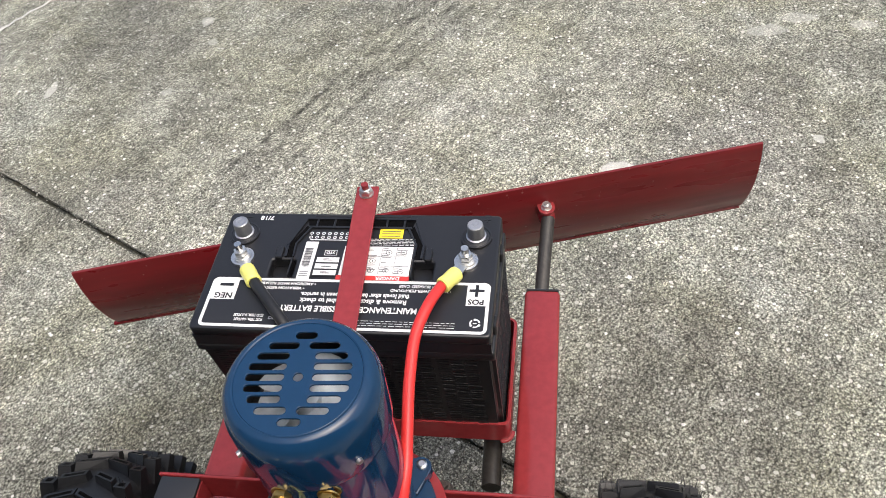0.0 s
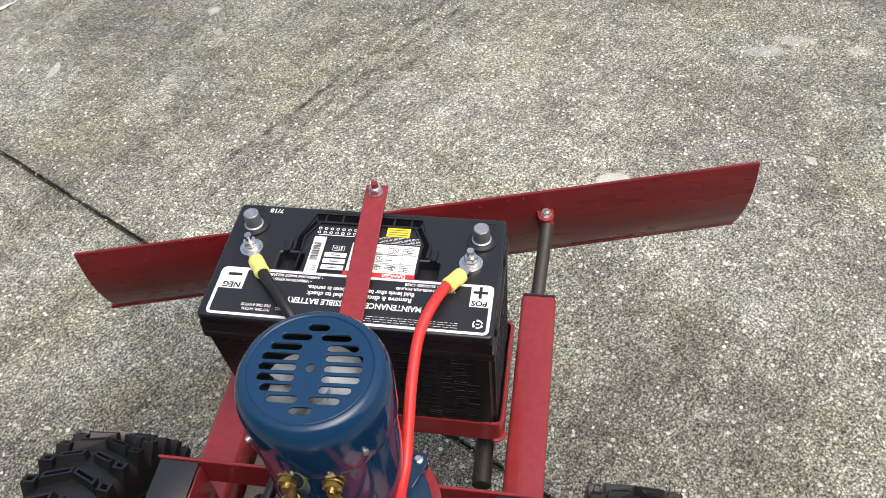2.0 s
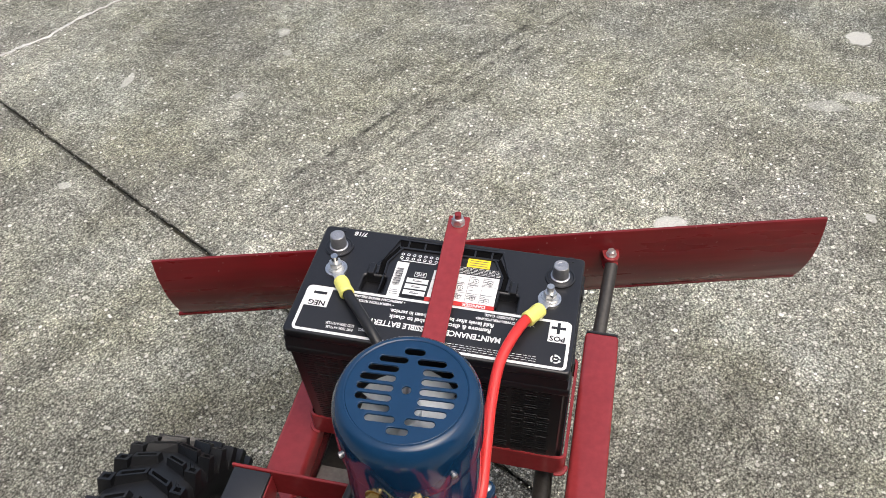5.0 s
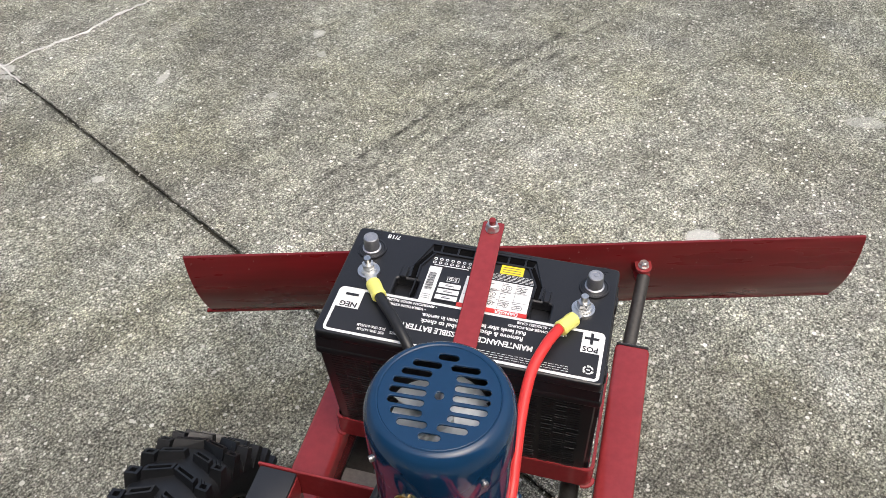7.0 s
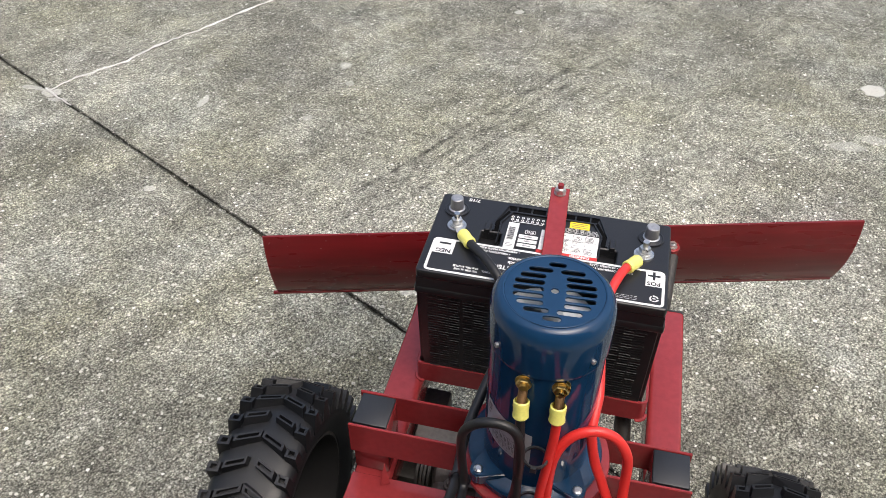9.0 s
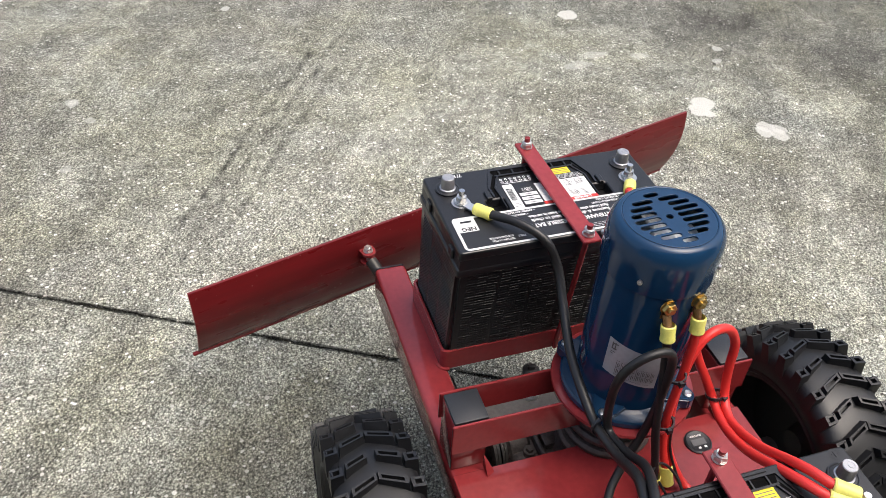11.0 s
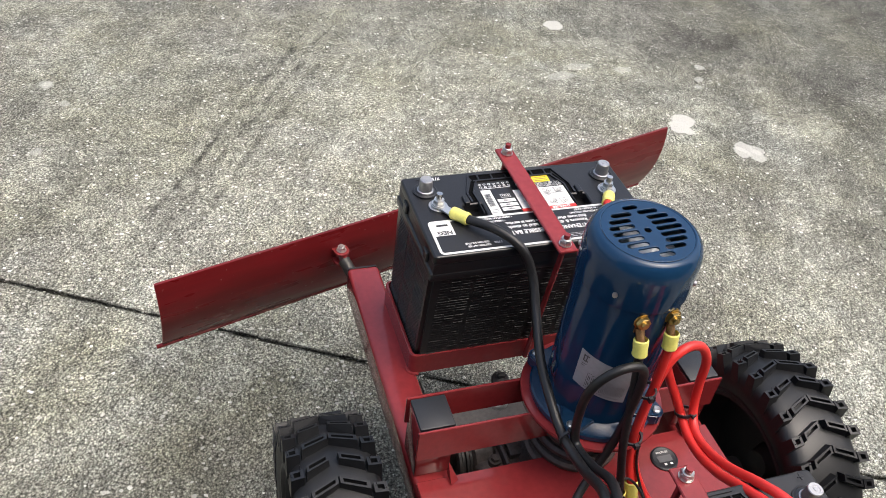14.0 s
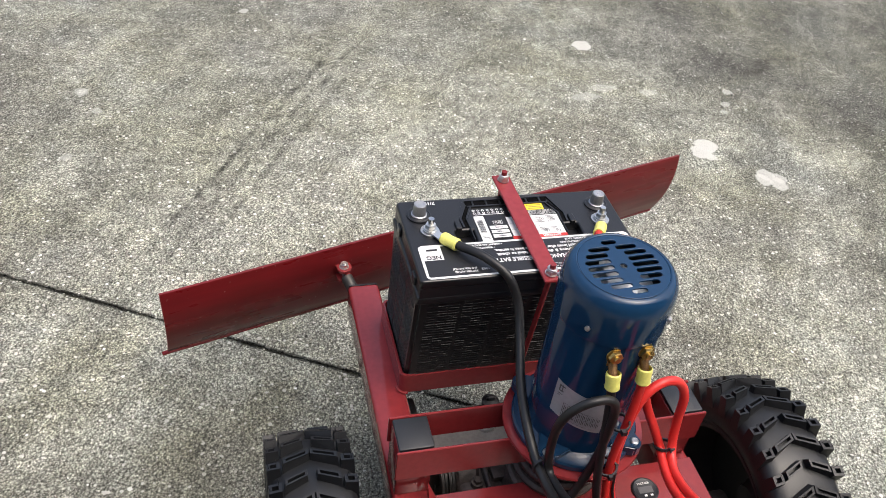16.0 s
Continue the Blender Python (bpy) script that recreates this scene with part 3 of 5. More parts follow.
# upright posts with plastic caps
for x0, x1 in ((-0.214, -0.165), (0.176, 0.224)):
    part("post", B(x0, x1, -0.292, -0.240, RAIL_Z + 0.0005, 0.389, 0.003, 2), RED, robot, smooth=True)
    part("post_cap", B(x0 + 0.001, x1 - 0.001, -0.291, -0.241, 0.3895, 0.395, 0.002, 2), CAP, robot, "flat black plastic end cap", smooth=True)
# cross bars, angle steel
for y, z0, t in ((-0.236, 0.345, 0.004), (-0.297, 0.338, 0.004)):
    cb = bmesh.new()
    box(cb, -0.217, 0.226, y - t if y > -0.25 else y, y if y > -0.25 else y + t, z0, 0.395, 0.001, 1)
    part("cross_bar", cb, RED, robot)
# weld gussets at the post feet
for x in (-0.170, 0.181):
    gs = bmesh.new()
    vs = [gs.verts.new(p) for p in ((x, -0.297, RAIL_Z + 0.006), (x + 0.012, -0.312, RAIL_Z + 0.006), (x, -0.318, RAIL_Z + 0.006), (x, -0.297, RAIL_Z + 0.03))]
    for f in ((0, 1, 2), (0, 1, 3), (1, 2, 3), (0, 2, 3)):
        gs.faces.new([vs[k] for k in f])
    part("gusset", gs, RED, robot)
# battery tray: bent angle steel round the case
TX0, TX1, TY0, TY1 = -0.1725, 0.1745, -0.1195, 0.045


tr = bmesh.new()
ringed = []
outer_, inner_ = rounded(TX0, TX1, TY0, TY1, 0.011), rounded(TX0 + 0.004, TX1 - 0.004, TY0 + 0.004, TY1 - 0.004, 0.007)
for pts, z in ((outer_, RAIL_Z + 0.0005), (outer_, 0.3312), (rounded(TX0 + 0.001, TX1 - 0.001, TY0 + 0.001, TY1 - 0.001, 0.010), 0.3324), (inner_, 0.3324), (inner_, RAIL_Z + 0.0005)):
    ringed.append([tr.verts.new((x, y, z)) for x, y in pts])
for p, q in zip(ringed, ringed[1:] + ringed[:1]):
    for i in range(len(p)):
        j = (i + 1) % len(p)
        tr.faces.new((p[i], p[j], q[j], q[i]))
part("tray_lip", tr, RED, robot, "bent angle-steel battery tray", smooth=True)
part("tray_floor", B(TX0 + 0.006, TX1 - 0.006, TY0 + 0.006, TY1 - 0.006, RAIL_Z + 0.0005, 0.3000), RED, robot)
# flat weld runs where the tray meets the rails
for x in (TX0 - 0.0005, TX1 + 0.0005):
    wb_ = bmesh.new()
    for k in range(9):
        a = radians(180 + 90 * k / 8 if x < 0 else 270 + 90 * k / 8)
        cx = TX0 + 0.011 if x < 0 else TX1 - 0.011
        lathe(wb_, [(0, -0.002), (0.0026, -0.0015), (0.0032, 0), (0.0022, 0.0016), (0, 0.0020)], 8, pose(cx + 0.012 * math.cos(a), TY0 + 0.011 + 0.012 * math.sin(a), RAIL_Z + 0.0012))
    part("weld_bead", wb_, RED, robot, smooth=True)

# drop arm and blade
ANG = 14.5
BM = pose(0.004, 0.262, 0.331, 0, -1.3, ANG)
blade_prof = []
for i in range(11):
    u = i / 10
    a = radians(-12 + 50 * u)
    blade_prof.append((-0.012 + 0.16 * (1 - math.cos(a)) - 0.004, -0.167 * u))
bl = bmesh.new()
nx = 24
grid = []
for side in (0.0, 0.0045):
    g = [[bl.verts.new((-0.546 + 1.092 * i / nx, f + side, z)) for f, z in blade_prof] for i in range(nx + 1)]
    grid.append(g)
    for i in range(nx):
        for k in range(10):
            bl.faces.new((g[i][k], g[i + 1][k], g[i + 1][k + 1], g[i][k + 1]))
a_, b_ = grid
for i in range(nx):
    for k in (0, 10):
        bl.faces.new((a_[i][k], a_[i + 1][k], b_[i + 1][k], b_[i][k]))
for k in range(10):
    for i in (0, nx):
        bl.faces.new((a_[i][k], a_[i][k + 1], b_[i][k + 1], b_[i][k]))
blade = part("plow_blade", bl, RED_DUSTY, robot, "long curved red steel blade, scuffed along its lower edge", smooth=True)
blade.matrix_basis = BM
edge = part("cutting_edge", B(-0.556, 0.5445, blade_prof[-1][0] - 0.0012, blade_prof[-1][0] + 0.0057, -0.1725, -0.1672, 0.001, 1), RED_DUSTY, blade, "scuffed red cutting edge")
for s in (-0.232, 0.200):
    br = bmesh.new()
    for z in (-0.042, -0.064):
        tab = [(s - 0.013, -0.008), (s - 0.013, -0.026)] + [(s + 0.013 * math.cos(radians(q)), -0.027 + 0.013 * math.sin(radians(q))) for q in range(200, 341, 20)] + [(s + 0.013, -0.026), (s + 0.013, -0.008)]
        prism(br, tab, z, z + 0.005)
    for k in range(7):
        lathe(br, [(0, -0.002), (0.003, -0.001), (0.0034, 0.0005), (0.002, 0.002), (0, 0.0024)], 8, pose(s - 0.017 + 0.0056 * k, -0.013, -0.0375 + 0.001 * (k % 2)))
    part("bracket", br, RED, blade)
    bo = bmesh.new()
    rod(bo, (s, -0.026, -0.070), (s, -0.026, -0.0262), 0.0040, 12)
    lathe(bo, [(0.004, -0.0368), (0.0088, -0.0368), (0.0088, -0.0355), (0.004, -0.0355)], 20, pose(s, -0.026, 0))
    hexnut(bo, (s, -0.026, -0.0355), (s, -0.026, -0.0290), 0.0076)
    part("bolt", bo, ZINC, blade, "zinc bolt and nut")
for x, s in ((-0.180, -0.232), (0.198, 0.200)):
    tip = BM @ Vector((s, -0.036, -0.052))
    ac = bmesh.new()
    lathe(ac, [(0, 0), (0.014, 0), (0.016, 0.004), (0.016, 0.30), (0.012, 0.305), (0, 0.305)], 20, along((x, -0.20, 0.225), (x, 0.1, 0.23)))
    actuator = part("actuator", ac, IRON, robot, "black linear actuator tube", smooth=True)
    rd = bmesh.new()
    rod(rd, (x, 0.10, 0.232), tuple(tip), 0.0105, 16)
    part("push_rod", rd, IRON, actuator, smooth=True)
ds = bmesh.new()
rod(ds, (0.150, -0.165, 0.255), (0.146, -0.04, 0.255), 0.0125, 20)
part("damper_tube", ds, IRON, robot, "dark grey cylinder with a printed sticker", smooth=True)
part("actuator_motor", B(-0.180, -0.128, -0.235, -0.055, 0.120, 0.200, 0.006, 2), IRON, robot, "black boxed actuator motor", smooth=True)
# push frame under the tray
pf = bmesh.new()
box(pf, -0.02, 0.04, 0.05, 0.272, 0.205, 0.235, 0.003, 1)
box(pf, -0.15, 0.168, 0.02, 0.06, 0.236, 0.266, 0.003, 1)
part("push_frame", pf, RED, robot)

# gearbox and axle under the motor
gb = bmesh.new()
box(gb, -0.112, 0.125, -0.368, -0.232, 0.160, 0.252, 0.012, 3)
box(gb, -0.140, 0.100, -0.240, -0.150, 0.160, 0.246, 0.012, 3)
box(gb, -0.092, 0.050, -0.152, -0.112, 0.180, 0.238, 0.010, 3)
lathe(gb, [(0.074, 0.240), (0.070, 0.258), (0.062, 0.272), (0.056, 0.30), (0.050, 0.388), (0, 0.388)], 36, pose(0.024, -0.278, 0))
# rounded shoulder, rims, pads and bolt bosses of the casting
lathe(gb, [(0, 0), (0.030, 0), (0.034, 0.004), (0.034, 0.030), (0.028, 0.036), (0, 0.036)], 28, along((-0.112, -0.235, 0.232), (0, -0.235, 0.232)))
box(gb, -0.072, -0.066, -0.285, -0.229, 0.244, 0.268, 0.002, 1)
box(gb, -0.022, -0.016, -0.285, -0.229, 0.244, 0.270, 0.002, 1)
box(gb, -0.060, -0.034, -0.268, -0.240, 0.248, 0.262, 0.003, 2)
box(gb, 0.072, 0.118, -0.290, -0.230, 0.244, 0.268, 0.004, 2)
for x, y in ((-0.084, -0.268), (0.104, -0.250), (0.090, -0.170)):
    lathe(gb, [(0, 0.240), (0.010, 0.240), (0.009, 0.260), (0, 0.260)], 16, pose(x, y, 0))
    hexnut(gb, (x, y, 0.2595), (x, y, 0.266), 0.0062)
LID = finish("dusty_grey_casting", (0.165, 0.155, 0.145), 0.6, metal=0.2, vary=0.3, scale=60, bump=0.4, bump_scale=200, dust=0.3, dust_color=(0.24, 0.22, 0.19))
gearbox = part("gearbox", gb, CAST, robot, "dirty cast-metal gearbox housing", smooth=True)
for r, z in ((0.068, 0.285), (0.064, 0.305), (0.062, 0.325), (0.060, 0.345)):
    gr = lathe(bmesh.new(), [(r - 0.02, z - 0.006), (r - 0.002, z - 0.006), (r, z - 0.003), (r, z + 0.002), (r - 0.004, z + 0.006), (r - 0.02, z + 0.006)], 36, pose(0.024, -0.278, 0))
    part("cooling_fin", gr, CAST, gearbox, smooth=True)
cl = bmesh.new()
for k in range(4):
    x = -0.136 + k * 0.0055
    lathe(cl, [(0.018, 0), (0.034 - 0.003 * (k % 2), 0), (0.034 - 0.003 * (k % 2), 0.004), (0.018, 0.004)], 28, along((x, -0.240, 0.240), (x + 1, -0.240, 0.240)))
part("bearing_collar", cl, IRON, gearbox, "dark grooved bearing collar", smooth=True)
br = bmesh.new()
lathe(br, [(0, 0.232), (0.0110, 0.232), (0.0110, 0.246), (0.0138, 0.248), (0.0138, 0.254), (0.009, 0.257), (0, 0.257)], 20, pose(-0.022, -0.124, 0))
box(br, -0.0290, -0.0150, -0.1275, -0.1205, 0.256, 0.266, 0.002, 1)
part("breather_cap", br, RIM, gearbox, "black oil breather cap", smooth=True)
part("gearbox_lid", B(-0.156, -0.004, -0.226, -0.146, 0.2465, 0.2535, 0.003, 2), LID, gearbox, "flat dusty grey casting lid", smooth=True)
fl = bmesh.new()
lathe(fl, [(0, 0.2538), (0.015, 0.2538), (0.015, 0.260), (0.0125, 0.262), (0.0115, 0.2605), (0, 0.2605)], 24, pose(-0.042, -0.168, 0))
part("filler_plug", fl, ZINC, gearbox, "small bright filler plug", smooth=True)
ax = bmesh.new()
rod(ax, (-0.30, -0.326, 0.192), (0.31, -0.326, 0.192), 0.0195, 24)
axle = part("axle", ax, IRON, robot, smooth=True)
for sx, x in ((-1, -0.214), (1, 0.228)):
    co = bmesh.new()
    rod(co, (x, -0.326, 0.192), (x + sx * 0.0035, -0.326, 0.192), 0.0210, 24)
    part("axle_collar", co, IRON, axle, smooth=True)

# wheels
TYRE_R = 0.181
LUGS = 32
WIDE = 0.86


def tread_block(pts, slot_pts, h0, h1, deep=0.009):
    """A raised rubber lug with a groove in its top. Local: x across, y round, z out."""
    bm = bmesh.new()
    cx, cy = sum(p[0] for p in pts) / 4, sum(p[1] for p in pts) / 4
    lo = [bm.verts.new((cx + (x - cx) * 1.12, cy + (y - cy) * 1.3, h0)) for x, y in pts]
    hi = [bm.verts.new((x, y, h1)) for x, y in pts]
    inn = [bm.verts.new((x, y, h1)) for x, y in slot_pts]
    dn = [bm.verts.new((x, y, h1 - deep)) for x, y in slot_pts]
    for i in range(4):
        j = (i + 1) % 4
        bm.faces.new((lo[i], lo[j], hi[j], hi[i]))
        bm.faces.new((hi[i], hi[j], inn[j], inn[i]))
        bm.faces.new((inn[i], inn[j], dn[j], dn[i]))
    bm.faces.new(dn)
    bmesh.ops.recalc_face_normals(bm, faces=bm.faces)
    me = bpy.data.meshes.new("tread_block")
    bm.to_mesh(me)
    bm.free()
    me.materials.append(RUBBER)
    return me


def inset(pts, fx, fy):
    cx, cy = sum(p[0] for p in pts) / 4, sum(p[1] for p in pts) / 4
    return [(cx + (x - cx) * fx, cy + (y - cy) * fy) for x, y in pts]


def lug_set(x0):
    """The four raised pieces of one tread row; x0: half the gap at the crown."""
    out = []
    for sx in (-1, 1):
        top0 = 0.0125 + (0.007 - x0) * 0.36
        inner = [(sx * x0, top0), (sx * 0.040, 0.0005), (sx * 0.040, -0.0100), (sx * x0, top0 - 0.0100)]
        sk = inset(inner, 0.78, 0.5)
        sk = [(x, (top0 - 0.005) + (abs(x) - x0) * ((-0.00475) - (top0 - 0.005)) / (0.040 - x0) + (0.0024 if y > (top0 - 0.005) + (abs(x) - x0) * ((-0.00475) - (top0 - 0.005)) / (0.040 - x0) else -0.0024)) for x, y in sk]
        sh = [(sx * 0.045, -0.001), (sx * 0.064, -0.003), (sx * 0.064, -0.0165), (sx * 0.045, -0.0145)]
        inner, sk, sh = ([(x * WIDE, y) for x, y in q] for q in (inner, sk, sh))
        out.append((tread_block(inner, sk, TYRE_R - 0.005, TYRE_R + 0.0110), tread_block(sh, inset(sh, 0.5, 0.5), TYRE_R - 0.022, TYRE_R + 0.0080)))
    return out


LUG_ROWS = (lug_set(0.0012), lug_set(0.0075))


def wheel(x, phase, inner_side):
    prof = [(0.120, -0.040), (0.126, -0.054), (0.142, -0.0625), (0.160, -0.0640), (0.170, -0.0605), (0.176, -0.052), (0.180, -0.035), (TYRE_R, 0.0)]
    prof += [(r, -z) for r, z in prof[-2::-1]]
    prof = [(r, z * WIDE) for r, z in prof]
    hb = bmesh.new()
    s = inner_side
    lathe(hb, [(0.127, -s * 0.044), (0.120, -s * 0.046), (0.116, s * 0.026), (0.030, s * 0.030), (0.020, s * 0.010), (0, s * 0.010)], 40, pose(0, 0, 0, 0, 90, 0))
    hub = part("wheel", hb, RIM, robot, "wide black knobby wheel on a dished steel rim", smooth=True)
    hub.matrix_basis = pose(x, -0.326, 0.192)
    tb = lathe(bmesh.new(), prof, 72, pose(0, 0, 0, 0, 90, 0))
    part("tyre", tb, RUBBER, hub, smooth=True)
    bead = lathe(bmesh.new(), [(0.128, -0.0482), (0.1305, -0.0518), (0.1335, -0.0524), (0.136, -0.0515)], 72, pose(0, 0, 0, 0, 90, 0))
    part("bead_ring", bead, RUBBER, hub, smooth=True)
    nib = bmesh.new()
    for k in range(LUGS):
        turn = pose(0, 0, 0, phase + k * 360 / LUGS, 0, 0)
        for trio in LUG_ROWS[k % 2]:
            for me in trio:
                ob = new("tread_block", me)
                ob.parent = hub
                ob.matrix_basis = turn
        for sx in (-1, 1):
            for px, py in ((0.049, -0.004), (0.061, -0.012)):
                h = TYRE_R + 0.0080
                ln = random.uniform(0.004, 0.013)
                px *= WIDE
                p0 = turn @ Vector((sx * px, py, h - 0.001))
                p1 = turn @ Vector((sx * (px + random.uniform(-0.002, 0.004)), py + random.uniform(-0.003, 0.003), h + ln))
                rod(nib, p0, p1, 0.0006, 4, 0.0003)
    tagged(part("rubber_nibs", nib, RUBBER, hub), kind="stuff")
    return hub


wheel(-0.324, 4.0, -1)
wheel(0.3395, 9.0, 1)


# ---- batteries ----
def battery(m):
    """Origin: middle of the case, a finger above its underside."""
    bat = thing("battery", m, "black marine battery with lead posts and a printed top label", "battery", "batteries")
    W, D, T = 0.165, 0.087, 0.216
    cb = bmesh.new()
    lo = [cb.verts.new((sx * (W + 0.0005), 0.0865 if sy > 0 else -0.0625, -0.0245)) for sx, sy in ((-1, -1), (1, -1), (1, 1), (-1, 1))]
    hi = [cb.verts.new((sx * (W + 0.001), sy * (D - 0.002), 0.180)) for sx, sy in ((-1, -1), (1, -1), (1, 1), (-1, 1))]
    for i in range(4):
        cb.faces.new((lo[i], lo[(i + 1) % 4], hi[(i + 1) % 4], hi[i]))
    cb.faces.new(lo[::-1])
    cb.faces.new(hi)
    bmesh.ops.bevel(cb, geom=list(cb.edges), offset=0.006, segments=3, affect="EDGES")
    case = part("case", cb, PLASTIC, bat, smooth=True)
    rb = bmesh.new()

    def ridge(p, q, out, z, h=0.0034, d=0.0004):
        """A moulded ridge from p to q that stands out from the case, sloping on top."""
        p, q, o = Vector(p), Vector(q), Vector(out)
        d = random.choice((0.0004, 0.0006, 0.0008, 0.0011))
        h = random.uniform(0.0031, 0.0040)
        ends = []
        for e in (p, q):
            ends.append([rb.verts.new((*(e + o * w), zz)) for w, zz in ((-0.002, z), (d, z + 0.0003), (d, z + 0.0012), (-0.0015, z + h))])
        for i in range(4):
            rb.faces.new((ends[0][i], ends[0][(i + 1) % 4], ends[1][(i + 1) % 4], ends[1][i]))
        rb.faces.new(ends[0])
        rb.faces.new(ends[1][::-1])

    for k in range(34):
        z = -0.016 + k * 0.0056
        back = -0.0625 - 0.0225 * (z + 0.0245) / 0.2045
        for c in range(6):
            x0 = -0.150 + c * 0.0505
            for c3 in range(3):
                ridge((x0 + c3 * 0.0155, back), (x0 + c3 * 0.0155 + random.uniform(0.0125, 0.0153), back), (0, -1), z)
            ridge((x0, 0.0860), (x0 + 0.0465, 0.0860), (0, 1), z)
        for c in range(3):
            y0 = back + 0.012 + c * 0.047
            for x in (-1, 1):
                ridge((x * (W + 0.0007), y0), (x * (W + 0.0007), y0 + 0.042), (x, 0), z)
    tagged(part("ribs", rb, RIBS, case), kind="stuff")
    cv = bmesh.new()
    box(cv, -W - 0.0022, W + 0.0022, -D + 0.0002, D + 0.0015, 0.172, 0.187, 0.0035, 3)
    part("rim", cv, PLASTIC, bat, smooth=True)
    cover = part("cover", B(-W + 0.0008, W - 0.0008, -D + 0.0008, D - 0.0008, 0.184, T - 0.0135), PLASTIC, bat)
    holes = [rounded(*sorted((sx * 0.066, sx * 0.094)), -0.0125, 0.0130, 0.0025, 3) for sx in (-1, 1)]
    top = cut_plate("cover_top", [rounded(-W, W, -D, D, 0.006)] + holes, 0.014, PLASTIC, cover, round_=0.0028)
    top.matrix_basis = Matrix.Translation((0, 0, T - 0.007))
    for sx in (-1, 1):
        for y in (-0.056, 0.046):
            nt = bmesh.new()
            box(nt, *sorted((sx * (W - 0.004), sx * (W + 0.003))), y - 0.008, y + 0.008, 0.188, T - 0.012, 0.0015, 1)
            part("clip", nt, PLASTIC, cover, smooth=True)
    # posts, studs
    for sx in (-1, 1):
        pb = lathe(bmesh.new(), [(0, 0), (0.0178, 0), (0.0178, 0.0022), (0.0160, 0.0026), (0.0150, 0.0018), (0.0118, 0.0030), (0, 0.0030)], 32, pose(sx * 0.138, 0.051, T))
        part("post_collar", pb, PLASTIC, cover, smooth=True)
        lp = lathe(bmesh.new(), [(0, 0.0028), (0.0116, 0.0028), (0.0116, 0.0042), (0.0100, 0.0050), (0.0089, 0.0210), (0.0080, 0.0220), (0.0050, 0.0220), (0.0046, 0.0216), (0.0028, 0.0216), (0.0024, 0.0221), (0, 0.0221)], 28, pose(sx * 0.138, 0.051, T))
        part("lead_post", lp, LEAD, bat, "dull grey lead terminal post", smooth=True)
        st = bmesh.new()
        lathe(st, [(0, 0), (0.0135, 0), (0.0135, 0.003), (0.009, 0.0035), (0, 0.0035)], 28, pose(sx * 0.130, 0.014, T))
        rod(st, (sx * 0.130, 0.014, T + 0.003), (sx * 0.130, 0.014, T + 0.024), 0.0042, 14)
        part("stud", st, ZINC, bat, "threaded steel stud", smooth=True)
    # handle well: raised trapezoid ribs, cross ribs and two finger pockets
    hw = bmesh.new()

    def bar(p, q, w=0.0026, z1=T + 0.0026):
        a, b = Vector(p), Vector(q)
        s = (b - a).normalized()
        t = Vector((-s.y, s.x)) * w / 2
        prism(hw, [tuple(a - t), tuple(b - t), tuple(b + t), tuple(a + t)], T - 0.001, z1)

    for y, hx in ((0.0765, 0.066), (0.0625, 0.062)):
        bar((-hx, y), (hx, y))
    for sx in (-1, 1):
        bar((sx * 0.066, 0.0765), (sx * 0.080, 0.036), 0.003)
        bar((sx * 0.058, 0.0625), (sx * 0.071, 0.036), 0.002)
        bar((sx * 0.080, 0.036), (sx * 0.079, 0.016), 0.003)
        bar((sx * 0.071, 0.036), (sx * 0.070, 0.016), 0.002)
    for k in range(6):
        x = -0.0525 + k * 0.021
        bar((x, 0.0635), (x, 0.0755), 0.0020, T + 0.0022)
    box(hw, -0.058, 0.058, 0.0800, 0.0845, T - 0.001, T + 0.0014, 0.0006, 1)
    part("handle_well", hw, PLASTIC, cover)
    # near-black sheets on the solid cover paint the shade of a deep well
    fw = bmesh.new()
    for loop in ([(-0.062, 0.0635), (0.062, 0.0635), (0.065, 0.0755), (-0.065, 0.0755)], [(-0.0645, 0.066), (-0.0785, 0.036), (-0.0775, 0.016), (-0.0712, 0.016), (-0.072, 0.036), (-0.0595, 0.064)], [(0.0595, 0.064), (0.072, 0.036), (0.0712, 0.016), (0.0775, 0.016), (0.0785, 0.036), (0.0645, 0.066)]):
        fw.faces.new([fw.verts.new((x, y, T + 0.0003)) for x, y in loop])
    part("well_floor", fw, WELL_SHADE, cover)
    for sx in (-1, 1):
        pk = bmesh.new()
        box(pk, *sorted((sx * 0.083, sx * 0.091)), 0.0125, 0.030, T - 0.004, T + 0.0045, 0.001, 1)
        box(pk, *sorted((sx * 0.0695, sx * 0.0712)), -0.012, 0.0150, T - 0.010, T + 0.003, 0.0006, 1)
        part("finger_grip", pk, PLASTIC, cover)
    # printed labels
    Z = T + 0.0004
    bd = bmesh.new()
    lw = 0.0036
    LX0, LX1, LY0, LY1 = -0.155, 0.160, -0.0835, -0.0155

    def rect(bm, x0, x1, y0, y1, z=Z):
        vs = [bm.verts.new(p) for p in ((x0, y0, z), (x1, y0, z), (x1, y1, z), (x0, y1, z))]
        bm.faces.new(vs)

    ink = bmesh.new()
    ink.faces.new([ink.verts.new((x, y, Z)) for x, y in rounded(LX0 + lw, LX1 - lw, LY0 + lw, LY1 - lw, 0.003, 4)])
    label = part("top_label", ink, INK, bat, "black and white printed label")
    rim_o = [bd.verts.new((x, y, Z)) for x, y in rounded(LX0, LX1, LY0, LY1, 0.0066, 4)]
    rim_i = [bd.verts.new((x, y, Z)) for x, y in rounded(LX0 + lw, LX1 - lw, LY0 + lw, LY1 - lw, 0.003, 4)]
